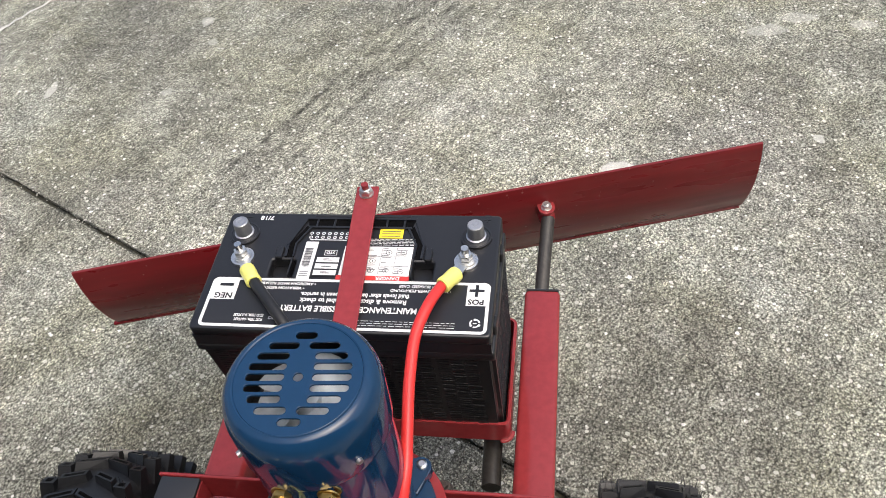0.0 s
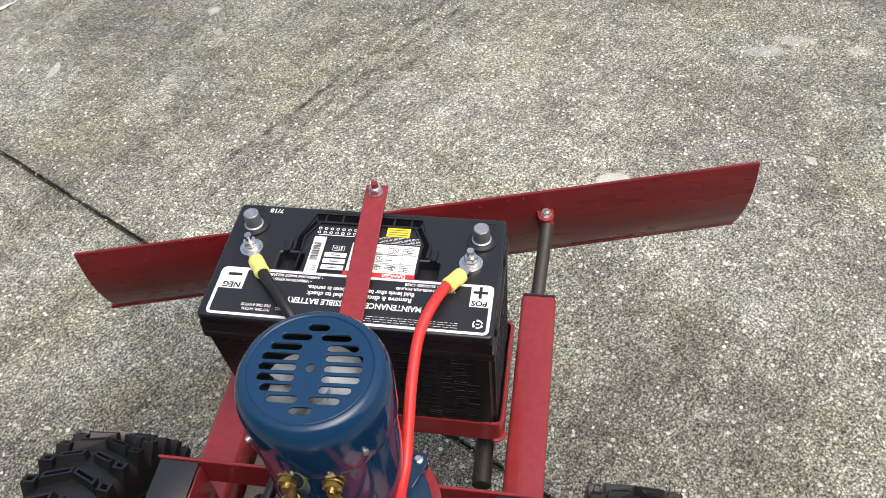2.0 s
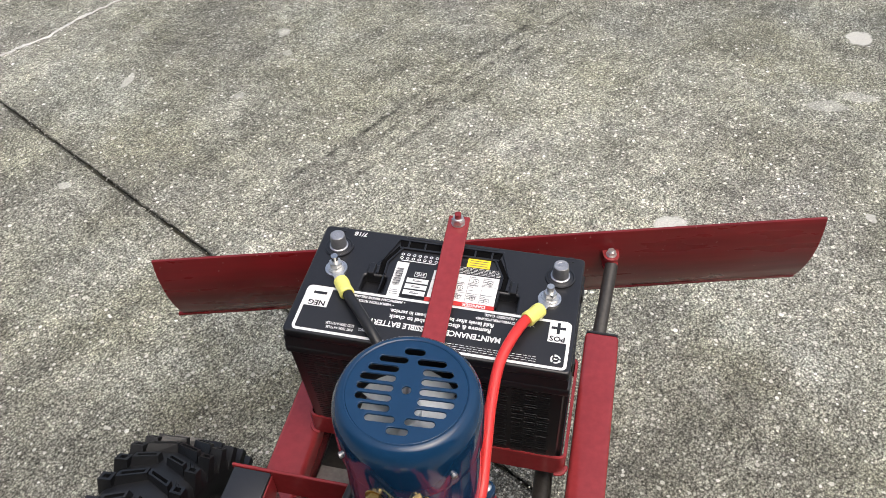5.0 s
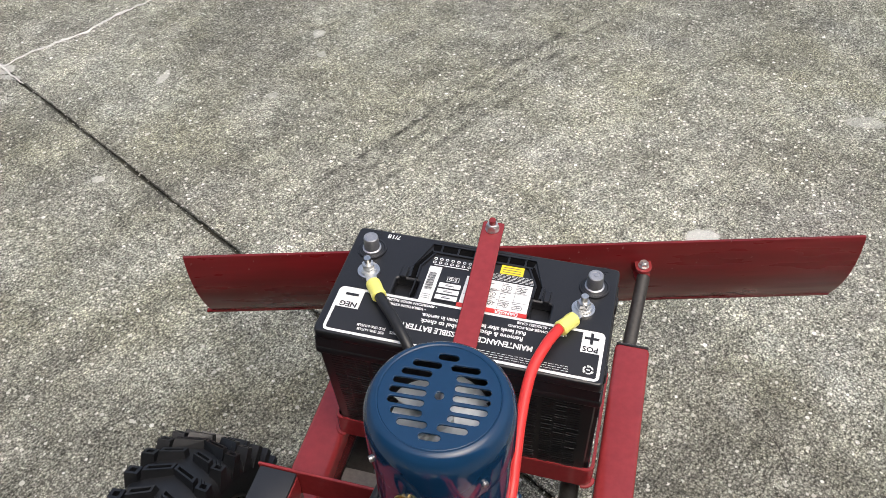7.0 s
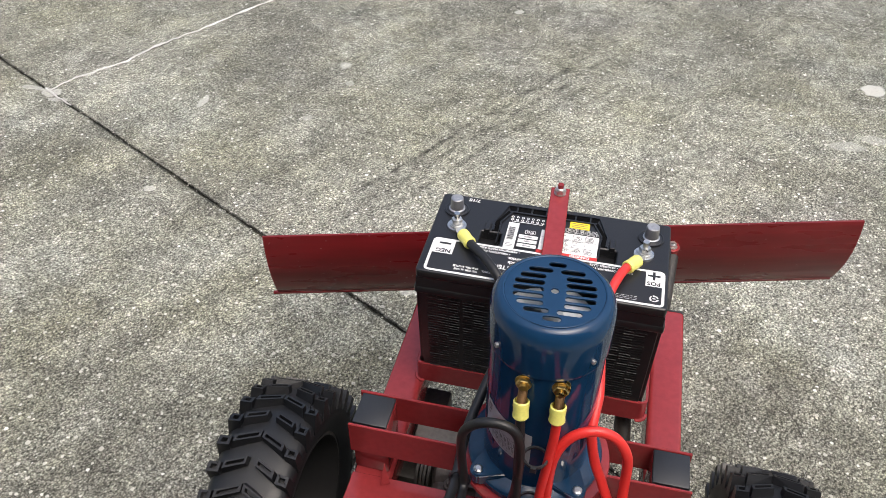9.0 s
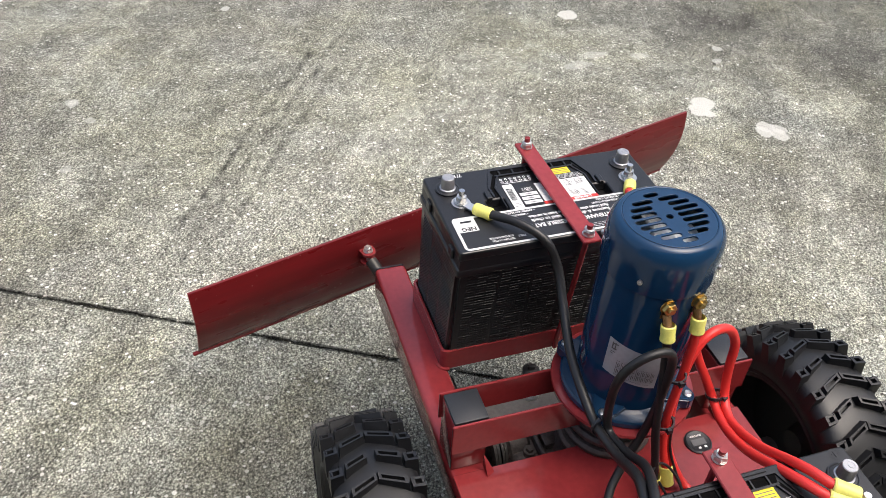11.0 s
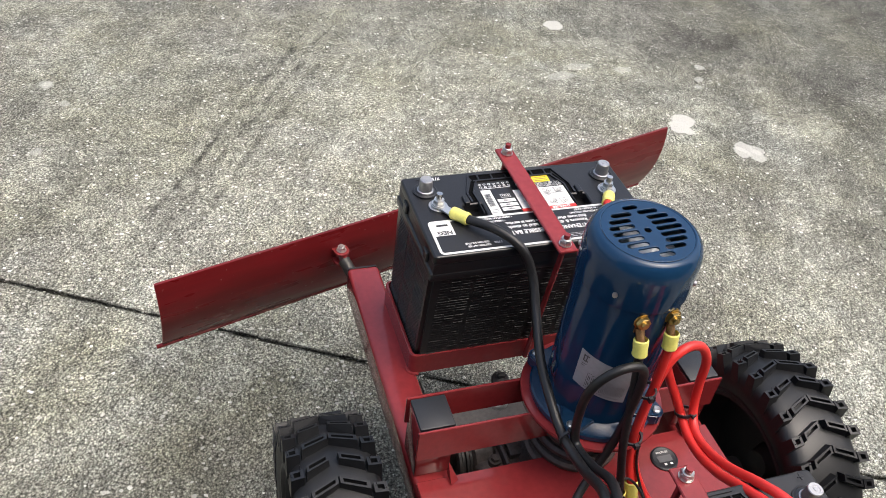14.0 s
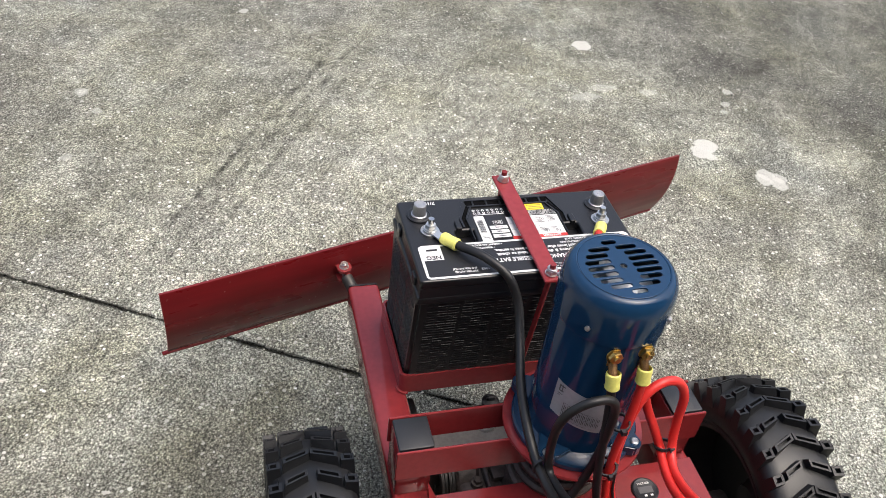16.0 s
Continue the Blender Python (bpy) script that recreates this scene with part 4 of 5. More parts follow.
    for i in range(len(rim_o)):
        j = (i + 1) % len(rim_o)
        bd.faces.new((rim_o[i], rim_o[j], rim_i[j], rim_i[i]))
    rect(bd, LX0 + lw, -0.1235, -0.047, LY1 - lw, Z + 0.0003)
    rect(bd, 0.135, LX1 - lw, -0.047, LY1 - lw, Z + 0.0003)
    rect(bd, -0.0595, -0.0445, -0.0165, 0.040, Z + 0.0006)
    part("label_border", bd, WHITE, label, "white border and blank fields")
    wl_ = bmesh.new()
    rect(wl_, -0.151 + 0.106, -0.010, -0.0115, 0.026, Z + 0.0005)
    part("warning_field", wl_, INK, label)
    wf = bmesh.new()
    rect(wf, -0.012, 0.068, -0.010, 0.034, Z + 0.0006)
    part("warning_field", wf, WHITE, label, "white warning panel with small pictograms")
    rf = bmesh.new()
    rect(rf, -0.014, 0.069, -0.0160, -0.0095, Z + 0.0009)
    part("danger_strip", rf, RED_INK, label, "red warning strip")
    yf = bmesh.new()
    rect(yf, 0.025, 0.053, 0.047, 0.0615, Z + 0.0006)
    part("yellow_sticker", yf, YELLOW_INK, label)
    # bars for print too small to read
    sm = bmesh.new()
    for k in range(22):
        rect(sm, -0.0575, -0.0485, 0.002 + k * 0.0013, 0.0025 + k * 0.0013 + 0.0003 * (k % 3), Z + 0.0010)
    for k in range(3):
        rect(sm, -0.0575, -0.0475, -0.0120 + k * 0.003, -0.0112 + k * 0.003, Z + 0.0010)
    for k in range(3):
        rect(sm, -0.0335, -0.0225, -0.0078 + k * 0.0095, -0.0066 + k * 0.0095, Z + 0.0013)
        rect(sm, -0.0335, -0.0265, -0.0055 + k * 0.0095, -0.0049 + k * 0.0095, Z + 0.0013)
    for k in range(15):
        for j in range(4):
            if noise.random() < 0.66:
                x_ = 0.000 + 0.0168 * j
                rect(sm, x_, x_ + 0.005 + 0.008 * noise.random(), -0.006 + k * 0.0026, -0.0052 + k * 0.0026, Z + 0.0010)
    for x_ in (0.0155, 0.0325, 0.0495):
        rect(sm, x_, x_ + 0.0004, -0.008, 0.032, Z + 0.0011)
    for y_ in (0.0045, 0.0185):
        rect(sm, -0.010, 0.066, y_, y_ + 0.0004, Z + 0.0011)
    for k in range(3):
        rect(sm, 0.028, 0.050, 0.0495 + k * 0.0038, 0.0505 + k * 0.0038, Z + 0.0010)
    for x, y in ((0.058, -0.003), (0.041, -0.002), (0.024, -0.002), (0.058, 0.025), (0.041, 0.025), (0.024, 0.012)):
        lathe(sm, [(0.0030, Z + 0.0012), (0.0036, Z + 0.0012)], 16, pose(x, y, 0))
        box(sm, -0.0016, 0.0016, -0.0005, 0.0005, Z + 0.0010, Z + 0.0012, 0, 1, pose(x, y, 0, 0, 0, 45 * (k + x * 1000)))
    tagged(part("small_print", sm, GREY_INK, label), kind="stuff")
    sw = bmesh.new()
    for k in range(3):
        rect(sw, -0.0415, -0.015, -0.0100 + k * 0.0095, -0.0028 + k * 0.0095, Z + 0.0009)
    for x0_, x1_, y0_, y1_ in ((-0.034, -0.0195, 0.0192, 0.0198), (-0.034, -0.0195, 0.0262, 0.0268), (-0.034, -0.0334, 0.0192, 0.0268), (-0.0201, -0.0195, 0.0192, 0.0268)):
        rect(sw, x0_, x1_, y0_, y1_, Z + 0.0009)
    for k in range(5):
        x_ = 0.068
        while x_ > 0.002:
            w_ = random.uniform(0.003, 0.009)
            rect(sw, x_ - w_, x_, 0.0362 + 0.0022 * k, 0.0369 + 0.0022 * k, Z + 0.0006)
            x_ -= w_ + 0.0014
    for k in range(3):
        x_ = 0.126
        while x_ > 0.020:
            w_ = random.uniform(0.003, 0.009)
            rect(sw, x_ - w_, x_, -0.0775 + 0.0030 * k, -0.0769 + 0.0030 * k, Z + 0.0006)
            x_ -= w_ + 0.0016
    for k in range(14):
        lathe(sw, [(0.0012, Z + 0.0006), (0.0022, Z + 0.0006)], 12, pose(-0.056 + (k % 7) * 0.0072, 0.047 + (k // 7) * 0.0062, 0))
    rect(sw, -0.056, -0.012, 0.0425, 0.0437, Z + 0.0006)
    for k in range(3):
        lathe(sw, [(0.0040, Z + 0.0006), (0.0058, Z + 0.0006)], 6, pose(0.147, -0.070, 0), k * 120 + 10, k * 120 + 95)
        box(sw, -0.0012, 0.0012, 0.0036, 0.0062, Z + 0.0003, Z + 0.0006, 0, 1, pose(0.147, -0.070, 0, 0, 0, k * 120 + 5))
    rect(sw, 0.1450, 0.1490, -0.0708, -0.0692, Z + 0.0006)
    tagged(part("small_print", sw, WHITE, label), kind="stuff")

    def put(body, size, x, y, mat, dz=0.0007, align="CENTER", narrow=1.0):
        bm = words(body, size, align)
        bmesh.ops.transform(bm, matrix=pose(x, y, Z + dz, 0, 0, 180) @ Matrix.Diagonal((narrow, 1, 1, 1)), verts=bm.verts)
        part("lettering", bm, mat, label)

    put("NEG", 0.0105, -0.1370, -0.0415, INK)
    put("POS", 0.0098, 0.1456, -0.0418, INK)
    sg = bmesh.new()
    rect(sg, -0.1450, -0.1290, -0.0285, -0.0245, Z + 0.0007)
    rect(sg, 0.1375, 0.1537, -0.0285, -0.0250, Z + 0.0007)
    rect(sg, 0.1439, 0.1473, -0.0350, -0.0285, Z + 0.0007)
    rect(sg, 0.1439, 0.1473, -0.0250, -0.0190, Z + 0.0007)
    tagged(part("polarity_sign", sg, INK, label), kind="stuff")
    put("MAINTENANCE ACCESSIBLE BATTERY", 0.0108, 0.008, -0.0565, WHITE, narrow=0.83)
    put("Remove & discard this label to check", 0.0086, 0.012, -0.0455, WHITE, narrow=0.92)
    put("fluid levels after battery has been in service.", 0.0082, 0.012, -0.0372, WHITE, narrow=0.84)
    put("\u2022 MORE POWER-PER-POUND", 0.0052, 0.118, -0.0292, WHITE, align="LEFT")
    put("\u2022 RUGGED CASE", 0.0052, 0.098, -0.0230, WHITE, align="LEFT")
    put("\u2022 VIBRATION RESISTANCE", 0.0052, -0.046, -0.0292, WHITE, align="LEFT")
    put("\u2022 AMERICAN MADE RELIABILITY", 0.0052, -0.034, -0.0230, WHITE, align="LEFT")
    put("POST TERM.: 4-6 FT/LBS", 0.0050, -0.083, -0.0738, WHITE, align="LEFT", narrow=0.62)
    put("STUD TERM.: 8-10 FT/LBS", 0.0050, -0.083, -0.0680, WHITE, align="LEFT", narrow=0.62)
    put("T SPECS.", 0.0050, -0.066, -0.0709, WHITE, align="LEFT", narrow=0.62)
    put("DANGER", 0.0068, 0.045, -0.0128, WHITE, 0.0011)
    put("STD", 0.0056, -0.0268, 0.0230, WHITE, 0.0015)
    put("7/18", 0.0095, -0.117, 0.0775, WHITE, 0.0004)
    mk = bmesh.new()
    lathe(mk, [(0.0062, T + 0.0005), (0.0072, T + 0.0005)], 24, pose(0.148, 0.079, 0))
    lathe(mk, [(0.0062, T + 0.0005), (0.0072, T + 0.0005)], 24, pose(-0.140, 0.079, 0))
    box(mk, 0.144, 0.152, 0.0783, 0.0797, T, T + 0.0008)
    box(mk, 0.1473, 0.1487, 0.075, 0.083, T, T + 0.0008)
    box(mk, -0.1435, -0.1365, 0.0783, 0.0797, T, T + 0.0008)
    tagged(part("moulded_mark", mk, CAP, cover), kind="stuff")
    return bat


front_battery = battery(pose(0.0, -0.051, 0.3252))
copy_thing(front_battery, pose(0.016, -0.584, 0.2665))


def hold_down(m, y0, y1, z0, z1, drop, lean):
    """A steel strap over a battery with a bolt at each end."""
    st = thing("battery_strap", m, "red-painted flat steel hold-down strap with zinc nuts", "battery strap", "hold-down straps")
    bm = bmesh.new()
    tilt = math.atan2(z1 - z0, y1 - y0)
    ln = math.hypot(y1 - y0, z1 - z0)
    box(bm, -0.0135, 0.0135, -0.014, ln + 0.014, 0, 0.0048, 0.0012, 1, Matrix.Translation((0, y0, z0)) @ Matrix.Rotation(tilt, 4, "X"))
    part("strap", bm, RED, st)
    for y, z in ((y0, z0), (y1, z1)):
        bo = bmesh.new()
        lathe(bo, [(0.0045, 0.0052), (0.0086, 0.0052), (0.0086, 0.0064), (0.0045, 0.0064)], 24, pose(0, y, z))
        hexnut(bo, (0, y, z + 0.0064), (0, y, z + 0.0130), 0.0083)
        lathe(bo, [(0.0045, 0.0128), (0.0070, 0.0128), (0.0068, 0.0150), (0.0058, 0.0158), (0.0045, 0.0156)], 24, pose(0, y, z))
        nut = part("nut", bo, ZINC, st, "zinc nut and washer")
        tp = bmesh.new()
        rod(tp, (0, y, z - 0.01), (0, y, z + 0.0215), 0.0042, 16)
        part("bolt_end", tp, RED, nut, "red-painted thread end", smooth=True)
    for y, z in ((y0, z0), (y1, z1)):
        part("tie_rod", rod(bmesh.new(), (0, y + (lean if y < 0 else 0), drop), (0, y, z - 0.0004), 0.0042, 14), RED, st, "red-painted threaded rod", smooth=True)
    return st


hold_down(pose(0.0054, 0, 0, 0, 0, 2.5), -0.150, 0.053, 0.5445, 0.5520, 0.30, 0.0255)
hold_down(pose(0.022, -0.533, 0), -0.150, 0.050, 0.4860, 0.4930, 0.30, 0.012)

# ---- motor ----
motor = thing("electric_motor", pose(0.028, -0.280, 0.3965), "upright blue-enamelled electric motor with a slotted fan cover", "motor")
R = 0.0650
mount = lathe(bmesh.new(), [(0.05, -0.005), (0.095, -0.005), (0.096, -0.002), (0.095, 0.001), (0.05, 0.001)], 56)
part("mounting_plate", mount, RED, motor, "round red mounting plate", smooth=True)
fb = lathe(bmesh.new(), [(0, 0.0012), (0.083, 0.0012), (0.0845, 0.003), (0.0845, 0.010), (0.0825, 0.0125), (0.0715, 0.0135), (0.0690, 0.0150), (R, 0.0160)], 56)
flange = part("flange", fb, BLUE_CAST, motor, smooth=True)
for a in (134, 224, 314, 44):
    eb = bmesh.new()
    prism(eb, [(0.060, -0.024), (0.078, -0.015), (0.092, -0.009), (0.096, 0.0), (0.092, 0.009), (0.078, 0.015), (0.060, 0.024)], 0.004, 0.022)
    bmesh.ops.bevel(eb, geom=list(eb.edges), offset=0.002, segments=2, affect="EDGES")
    bmesh.ops.transform(eb, matrix=pose(0, 0, 0, 0, 0, a), verts=eb.verts)
    part("ear", eb, BLUE_CAST, flange, smooth=True)
    sb = bmesh.new()
    p = pose(0, 0, 0, 0, 0, a) @ Vector((0.0855, 0, 0.0))
    lathe(sb, [(0, 0.022), (0.0058, 0.022), (0.0058, 0.0240), (0.0036, 0.0256), (0, 0.0256)], 16, pose(p.x, p.y, 0))
    part("screw", sb, ZINC, flange, "bright screw", smooth=True)
body = part("body", lathe(bmesh.new(), [(0, 0.012), (R, 0.012), (R, 0.217), (0, 0.217)], 64), BLUE, motor, smooth=True)
cover_prof = [(R, 0.215), (R + 0.0024, 0.216), (R + 0.0030, 0.220), (R + 0.0028, 0.258)]
for k in range(1, 9):
    a = radians(90 * k / 8)
    cover_prof.append((R + 0.0028 - 0.0132 * (1 - math.cos(a)), 0.258 + 0.0245 * math.sin(a)))
cover_prof += [(0.0550, 0.2831), (0.0538, 0.2826), (0.0530, 0.2813), (0.0526, 0.2775)]
fan_cover = part("fan_cover", lathe(bmesh.new(), cover_prof, 64), BLUE, motor, smooth=True)
loops = [circle(0.0535, 64), circle(0.0042, 16)]
for k, (x0, x1) in enumerate(((0.0115, 0.0445), (0.0113, 0.0437), (0.0108, 0.0385), (0.0042, 0.0305))):
    for sy in ((1,) if k == 0 else (1, -1)):
        y = sy * k * 0.0103
        loops += [slot(x0, x1, y, 0.0070), slot(-x1, -x0, y, 0.0070)]
loops += [slot(-0.0095, 0.0095, 0.0412, 0.0070), slot(-0.0095, 0.0095, -0.0412, 0.0070)]
grille = cut_plate("grille", loops, 0.0024, BLUE, fan_cover, "round grille with long slots", round_=0.0005)
grille.matrix_basis = pose(0, 0, 0.2811, 0, 0, 3)
inside = lathe(bmesh.new(), [(0.0630, 0.258), (0.0630, 0.2178), (0, 0.2178)], 40)
part("liner", inside, RIM, motor, smooth=True)
fan = part("fan_hub", rod(bmesh.new(), (0, 0, 0.2185), (0, 0, 0.254), 0.012, 24), SILVER, motor, "silver cooling fan", smooth=True)
part("fan_disc", rod(bmesh.new(), (0, 0, 0.2340), (0, 0, 0.2365), 0.047, 48), SILVER, fan, smooth=True)
for k in range(5):
    fn = bmesh.new()
    t = pose(0, 0, 0.244, 0, 0, k * 72 + 215)
    vs = []
    for r, a0, a1 in ((0.010, -42, 42), (0.028, -34, 30), (0.040, -33, 28), (0.049, -30, 24)):
        row = []
        for j in range(5):
            a = radians(a0 + (a1 - a0) * j / 4)
            row.append(fn.verts.new(t @ Vector((r * math.cos(a), r * math.sin(a), 0.010 * (j / 4 - 0.4)))))
        vs.append(row)
    for p, q in zip(vs, vs[1:]):
        for j in range(4):
            fn.faces.new((p[j], p[j + 1], q[j + 1], q[j]))
    part("fan_blade", fn, SILVER, fan, smooth=True)
for a in (222, 318, 40, 140):
    sb = bmesh.new()
    d = Vector((math.cos(radians(a)), math.sin(radians(a)), 0))
    rod(sb, d * (R + 0.0005) + Vector((0, 0, 0.234)), d * (R + 0.0046) + Vector((0, 0, 0.234)), 0.0032, 14)
    rod(sb, d * (R + 0.0046) + Vector((0, 0, 0.234)), d * (R + 0.0056) + Vector((0, 0, 0.234)), 0.0028, 12)
    part("screw", sb, LEAD, motor, "dull screw head", smooth=True)
# rating label on the side
lb = lathe(bmesh.new(), [(R + 0.0006, 0.067), (R + 0.0006, 0.124)], 14, None, 207, 269)
for v in lb.verts:
    v.co.z += 0.018 * ((math.degrees(math.atan2(v.co.y, v.co.x)) % 360 - 207) / 62 - 0.5) * -1
plate = part("rating_label", lb, SILVER_FILM, motor, "pale rating label with small print", smooth=True)
pr = bmesh.new()
Q = R + 0.0010
for k in range(8):
    a0 = 221 + k * 5.6
    lathe(pr, [(Q, 0.076 - 0.0016 * k * 0.5), (Q, 0.100 - 0.0016 * k)], 1, None, a0, a0 + 0.5)
    for j in range(2):
        lathe(pr, [(Q, 0.079 + 0.010 * j - 0.0014 * k), (Q, 0.0865 + 0.010 * j - 0.0014 * k)], 1, None, a0 + 1.6, a0 + 2.4)
        lathe(pr, [(Q, 0.080 + 0.010 * j - 0.0014 * k), (Q, 0.0850 + 0.010 * j - 0.0014 * k)], 1, None, a0 + 3.2, a0 + 4.0)
for k in range(8):
    a0 = 221 + k * 5.0
    for z in (0.076, 0.088, 0.100):
        lathe(pr, [(Q, z - 0.0015 * k), (Q, z + 0.0005 - 0.0015 * k)], 2, None, a0, a0 + 5.0)
lathe(pr, [(Q, 0.116), (Q, 0.127)], 1, None, 211.5, 213.0)
lathe(pr, [(Q, 0.116), (Q, 0.127)], 1, None, 215.0, 216.2)
lathe(pr, [(Q, 0.1155), (Q, 0.1175)], 2, None, 213.0, 217.5)
lathe(pr, [(Q, 0.1240), (Q, 0.1260)], 2, None, 212.5, 218.5)
lathe(pr, [(Q, 0.1110), (Q, 0.1120)], 2, None, 211.0, 217.0)
lathe(pr, [(Q, 0.1080), (Q, 0.1090)], 2, None, 211.0, 215.0)
tagged(part("small_print", pr, GREY_INK, plate), kind="stuff")
# terminals
for x in (-0.0170, 0.0225):
    tm = bmesh.new()
    y0, z = -0.0515, 0.2035
    rod(tm, (x, y0 + 0.008, z), (x, y0 - 0.006, z), 0.0105, 24)
    part("terminal_collar", tm, BLUE, motor, smooth=True)
    tb_ = bmesh.new()
    rod(tb_, (x, y0 - 0.006, z), (x, y0 - 0.0215, z), 0.0040, 16)
    lathe(tb_, [(0.004, 0), (0.0098, 0), (0.0098, 0.0014), (0.004, 0.0014)], 28, along((x, y0 - 0.0062, z), (x, y0 - 1, z)))
    lathe(tb_, [(0.004, 0), (0.0100, 0), (0.0100, 0.0014), (0.004, 0.0014)], 28, along((x, y0 - 0.0110, z), (x, y0 - 1, z)))
    hexnut(tb_, (x, y0 - 0.0125, z), (x, y0 - 0.0180, z), 0.0086)
    part("brass_terminal", tb_, BRASS, motor, "brass stud with hex nuts")

for x in (-0.0170, 0.0225):
    lg = bmesh.new()
    box(lg, x - 0.0055, x + 0.0055, -0.0622, -0.0608, 0.1845, 0.2050, 0.0005, 1)
    rod(lg, (x, -0.0640, 0.1925), (x, -0.0735, 0.179), 0.0052, 14)
    part("copper_lug", lg, COPPER, motor, "crimped copper lug", smooth=True)

# ---- cables ----
def ring_lug(bm, eye, way, r=0.0105, ln=0.032):
    """A flat ring terminal with its barrel towards way."""
    eye, way = Vector(eye), Vector(way).normalized()
    lathe(bm, [(0.0044, 0), (r, 0), (r, 0.002), (0.0044, 0.002), (0.0044, 0)], 24, Matrix.Translation(eye))
    side = Vector((0, 0, 1)).cross(way).normalized() * 0.0065
    a, b = eye + way * r * 0.7, eye + way * ln
    vs = [bm.verts.new(p + Vector((0, 0, dz))) for p in (a - side, b - side, b + side, a + side) for dz in (0, 0.0022)]
    for f in ((0, 2, 4, 6), (1, 3, 5, 7), (0, 1, 3, 2), (2, 3, 5, 4), (4, 5, 7, 6), (6, 7, 1, 0)):
        bm.faces.new([vs[k] for k in f])


def cable(pts, r, material, label, boots=(), lugs_at=(), group="power cables"):
    c = thing("power_cable", Matrix.Identity(4), label, "cable", group)
    part("jacket", tube(bmesh.new(), pts, r * 0.93), material, c, smooth=True)
    for p, q, br in boots:
        bb = bmesh.new()
        d = (Vector(q) - Vector(p)).length
        lathe(bb, [(br * 0.86, 0), (br, 0.0015), (br * 1.03, d * 0.3), (br * 0.96, d * 0.6), (br * 1.04, d - 0.002), (br * 0.9, d), (0, d)], 20, along(p, q))
        part("boot", bb, YELLOW, c, "yellow vinyl terminal boot", smooth=True)
    for eye, way in lugs_at:
        lb_ = bmesh.new()
        ring_lug(lb_, eye, way)
        lug = part("ring_lug", lb_, ZINC, c, "tinned ring lug")
        nb = bmesh.new()
        e = Vector(eye)
        lathe(nb, [(0.0044, 0.002), (0.0095, 0.002), (0.0095, 0.0036), (0.0044, 0.0036)], 20, Matrix.Translation(e))
        hexnut(nb, e + Vector((0, 0, 0.0036)), e + Vector((0, 0, 0.0105)), 0.0078)
        part("nut", nb, ZINC, lug, "zinc nut and washer")
    return c


def tie(p, way, r):
    bm = lathe(bmesh.new(), [(r - 0.001, -0.0018), (r + 0.0012, -0.0018), (r + 0.0012, 0.0018), (r - 0.001, 0.0018), (r - 0.001, -0.0018)], 20, along(p, Vector(p) + Vector(way)))
    box(bm, -0.003, 0.003, r, r + 0.005, -0.003, 0.003, 0.0006, 1, along(p, Vector(p) + Vector(way)))
    ob = part("cable_tie", bm, CAP, None)
    return tagged(ob, "black plastic cable tie round two cables", "cable tie", "cable ties")


ST = 0.5452
cable(
    [(-0.110, -0.068, 0.549), (-0.098, -0.085, 0.552), (-0.073, -0.114, 0.556), (-0.047, -0.143, 0.545), (-0.033, -0.163, 0.512), (-0.036, -0.200, 0.478), (-0.048, -0.255, 0.455), (-0.056, -0.31, 0.445), (-0.056, -0.362, 0.43), (-0.058, -0.42, 0.445), (-0.072, -0.475, 0.490), (-0.086, -0.515, 0.502), (-0.098, -0.548, 0.498)],
    0.0068, CABLE_BLACK, "thick black battery cable running along the blue motor",
    boots=[((-0.1175, -0.059, 0.548), (-0.1015, -0.081, 0.551), 0.0088), ((-0.101, -0.556, 0.497), (-0.090, -0.527, 0.501), 0.0092), ((-0.096, -0.5605, 0.5075), (-0.0845, -0.532, 0.5115), 0.0086)],
    lugs_at=[((-0.130, -0.037, ST), (0.50, -0.86, 0)), ((-0.114, -0.570, 0.4862), (0.6, 0.8, 0))],
)
cable(
    [(-0.092, -0.550, 0.509), (-0.078, -0.514, 0.513), (-0.056, -0.465, 0.488), (-0.045, -0.415, 0.443), (-0.045, -0.372, 0.432), (-0.050, -0.368, 0.49), (-0.046, -0.372, 0.535), (-0.024, -0.376, 0.561), (0.004, -0.376, 0.560), (0.016, -0.374, 0.53), (0.017, -0.372, 0.46), (0.010, -0.372, 0.405), (-0.012, -0.380, 0.352), (-0.036, -0.400, 0.325), (-0.050, -0.435, 0.312), (-0.052, -0.478, 0.307)],
    0.0060, CABLE_BLACK, "black cable looped in front of the motor label",
)
cable(
    [(0.011, -0.356, 0.567), (0.014, -0.362, 0.535), (0.016, -0.370, 0.49), (0.020, -0.380, 0.42), (0.030, -0.392, 0.345), (0.030, -0.398, 0.315)],
    0.0058, CABLE_BLACK, "black motor cable hanging from a brass terminal",
    boots=[((0.011, -0.3525, 0.581), (0.012, -0.358, 0.559), 0.0088), ((0.031, -0.396, 0.335), (0.030, -0.398, 0.306), 0.008)],
)
cable(
    [(0.051, -0.355, 0.567), (0.051, -0.358, 0.535), (0.048, -0.362, 0.49), (0.044, -0.366, 0.42), (0.048, -0.375, 0.36), (0.056, -0.392, 0.318)],
    0.0058, CABLE_RED, "red motor cable hanging from a brass terminal",
    boots=[((0.0505, -0.352, 0.583), (0.051, -0.3565, 0.561), 0.0088), ((0.053, -0.385, 0.335), (0.057, -0.395, 0.305), 0.009)],
)
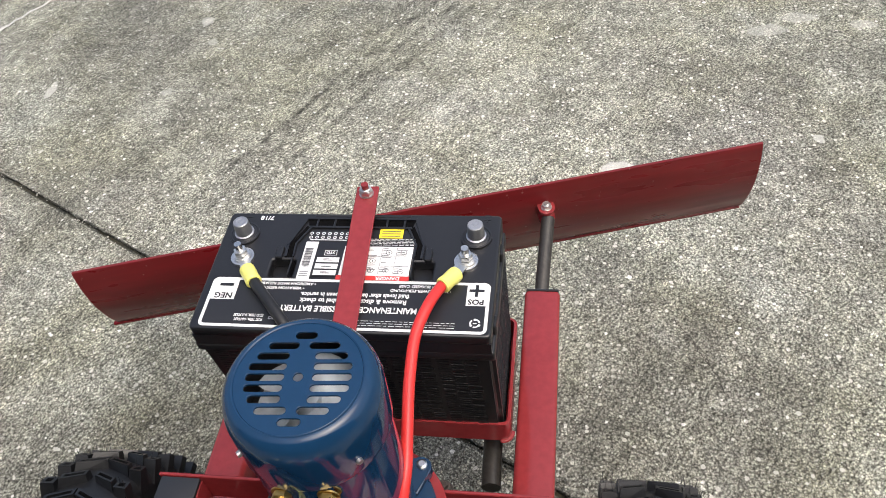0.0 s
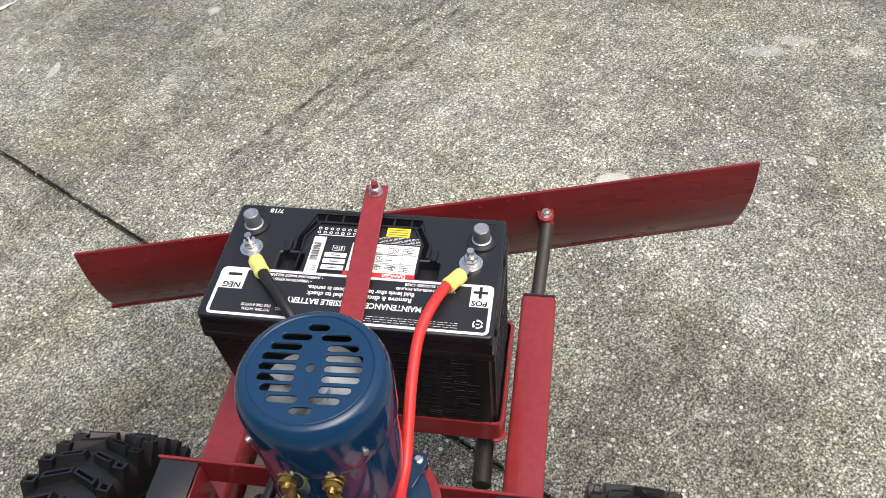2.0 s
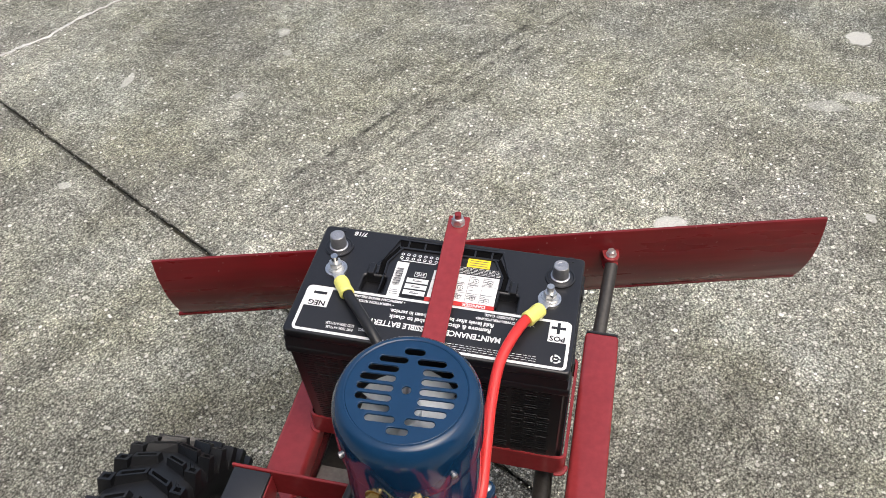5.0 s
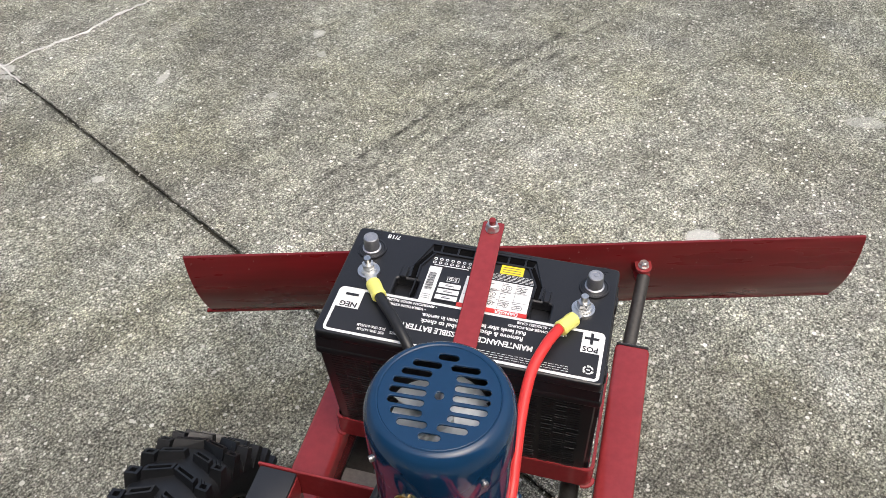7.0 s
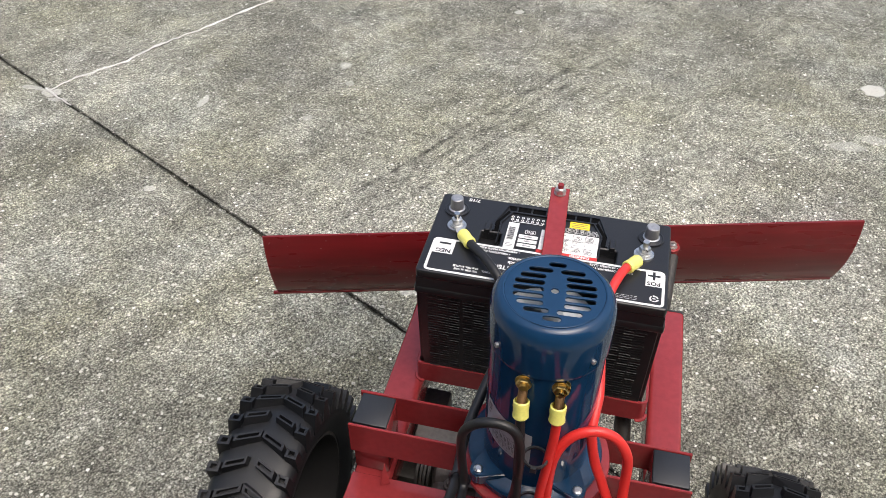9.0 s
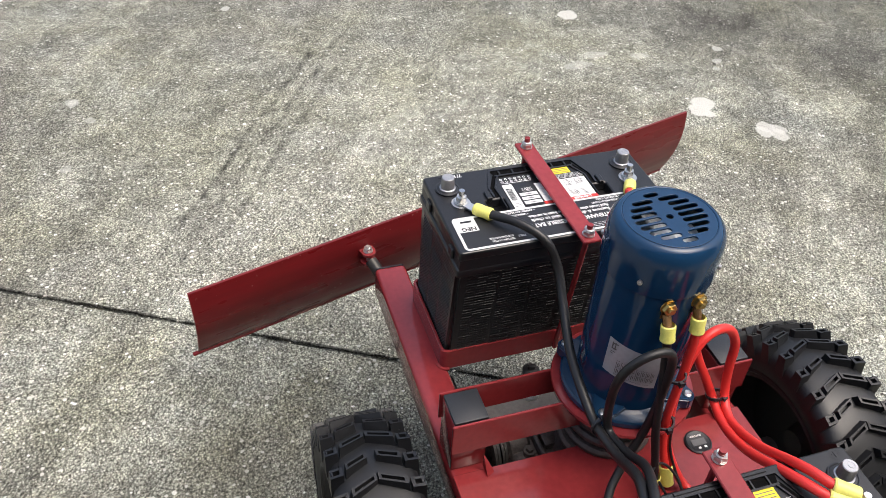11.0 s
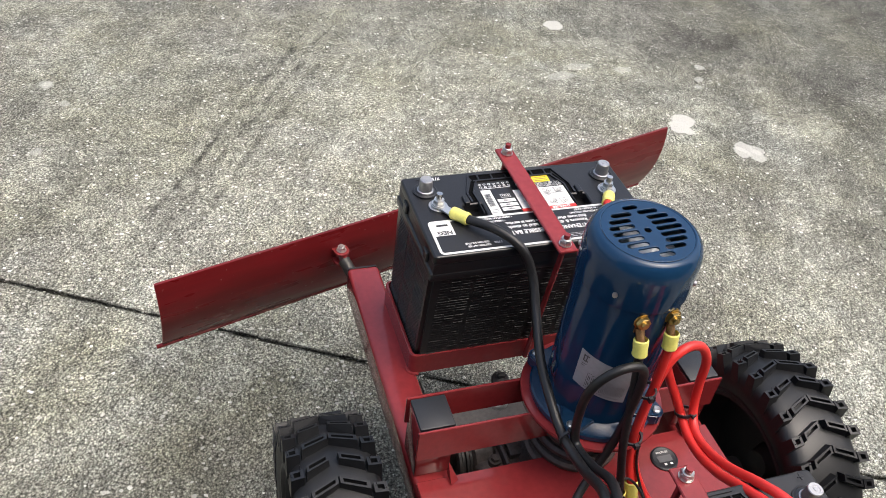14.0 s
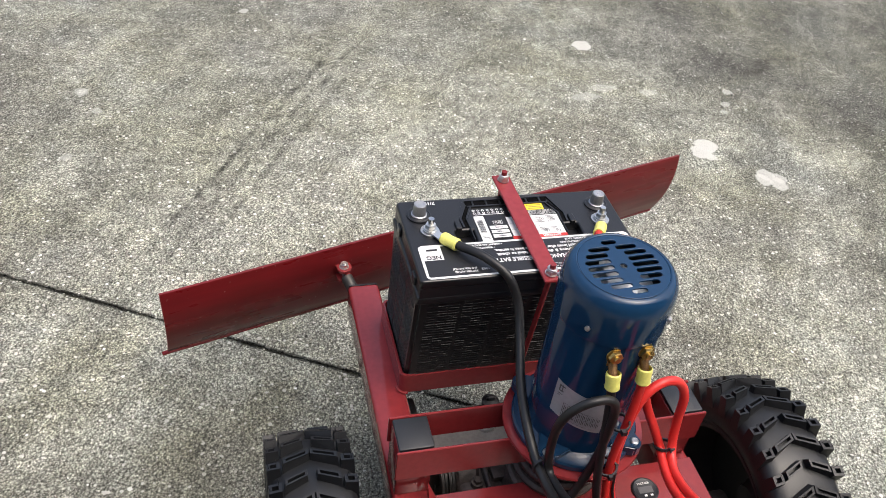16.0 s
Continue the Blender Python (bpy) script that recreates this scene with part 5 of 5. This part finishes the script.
cable(
    [(0.116, -0.066, 0.549), (0.108, -0.081, 0.552), (0.098, -0.110, 0.556), (0.089, -0.145, 0.551), (0.088, -0.190, 0.541), (0.091, -0.235, 0.530), (0.094, -0.275, 0.519), (0.092, -0.308, 0.497), (0.100, -0.325, 0.465), (0.115, -0.336, 0.432), (0.126, -0.347, 0.405), (0.119, -0.380, 0.402), (0.107, -0.420, 0.420), (0.098, -0.462, 0.447), (0.094, -0.502, 0.478), (0.098, -0.532, 0.494), (0.111, -0.556, 0.497), (0.124, -0.566, 0.496)],
    0.0066, CABLE_RED, "thick red battery cable running past the blue motor",
    boots=[((0.1225, -0.058, 0.548), (0.109, -0.080, 0.5515), 0.0088), ((0.134, -0.573, 0.496), (0.111, -0.555, 0.497), 0.009), ((0.140, -0.5665, 0.503), (0.118, -0.5485, 0.505), 0.0088)],
    lugs_at=[((0.130, -0.037, ST), (-0.40, -0.91, 0)), ((0.146, -0.570, 0.4862), (-1.0, 0.1, 0))],
)
cable(
    [(0.132, -0.560, 0.5035), (0.119, -0.549, 0.505), (0.109, -0.526, 0.502), (0.1065, -0.497, 0.484), (0.110, -0.458, 0.452), (0.119, -0.416, 0.423), (0.130, -0.378, 0.405), (0.138, -0.352, 0.416), (0.138, -0.342, 0.455), (0.134, -0.34, 0.500), (0.117, -0.340, 0.530), (0.092, -0.344, 0.540), (0.068, -0.350, 0.528), (0.054, -0.357, 0.495), (0.052, -0.360, 0.43), (0.056, -0.372, 0.36), (0.070, -0.40, 0.318), (0.085, -0.43, 0.306)],
    0.0064, CABLE_RED, "red cable looped high beside the blue motor",
)
tie((-0.051, -0.366, 0.431), (0, -1, 0.1), 0.0124)
tie((0.131, -0.346, 0.408), (0.1, -0.4, -1), 0.0124)
tie((0.034, -0.364, 0.500), (0, 0, 1), 0.0135)
tie((0.034, -0.372, 0.420), (0, 0, 1), 0.0140)

# ---- small things on the deck ----
gauge = thing("voltmeter", pose(0.136, -0.345, 0.299), "round black panel voltmeter with a small display", "gauge")
part("bezel", lathe(bmesh.new(), [(0, 0), (0.0195, 0), (0.0195, 0.002), (0.017, 0.0035), (0.0155, 0.0028), (0, 0.0028)], 40), CAP, gauge, smooth=True)
gw = B(-0.0105, 0.0105, -0.006, 0.004, 0.0029, 0.0033)
part("display", gw, GREY_INK, gauge, "grey display window")
wd = words("VOLTAGE", 0.0042)
bmesh.ops.transform(wd, matrix=pose(0, 0.009, 0.0032), verts=wd.verts)
part("lettering", wd, WHITE, gauge)
gm = bmesh.new()
for x in (-0.005, 0.004):
    box(gm, x, x + 0.004, -0.0115, -0.0085, 0.0029, 0.0032)
tagged(part("small_print", gm, WHITE, gauge), kind="stuff")

sw_ = thing("toggle_switch", pose(0.012, -0.435, 0.299), "small toggle switch with a chrome lever", "switch")
part("switch_body", B(-0.016, 0.016, -0.010, 0.010, 0, 0.014, 0.002, 2), CAP, sw_, smooth=True)
tl = bmesh.new()
rod(tl, (0, 0, 0.014), (0, 0, 0.022), 0.006, 16)
rod(tl, (0, 0, 0.022), (-0.008, 0.006, 0.042), 0.0026, 12, 0.0034)
part("lever", tl, ZINC, sw_, "chrome lever", smooth=True)
for pts, mat, label in (
    ([(0.020, -0.430, 0.305), (0.016, -0.405, 0.338), (0.034, -0.392, 0.356), (0.058, -0.402, 0.334), (0.066, -0.436, 0.303)], CABLE_BLACK, "thin black signal wire"),
    ([(0.008, -0.428, 0.305), (0.010, -0.408, 0.332), (0.026, -0.398, 0.340), (0.046, -0.420, 0.308)], CABLE_BLACK, "thin black signal wire"),
    ([(0.024, -0.436, 0.303), (0.028, -0.412, 0.326), (0.022, -0.402, 0.322), (0.002, -0.424, 0.303)], YELLOW, "thin yellow signal wire"),
    ([(0.050, -0.372, 0.42), (0.054, -0.378, 0.37), (0.062, -0.392, 0.335), (0.072, -0.42, 0.302)], CABLE_BLACK, "thin black signal wire"),
):
    w = thing("signal_wire", Matrix.Identity(4), label, "wire", "thin wires")
    part("jacket", tube(bmesh.new(), pts, 0.0018, 8), mat, w, smooth=True)
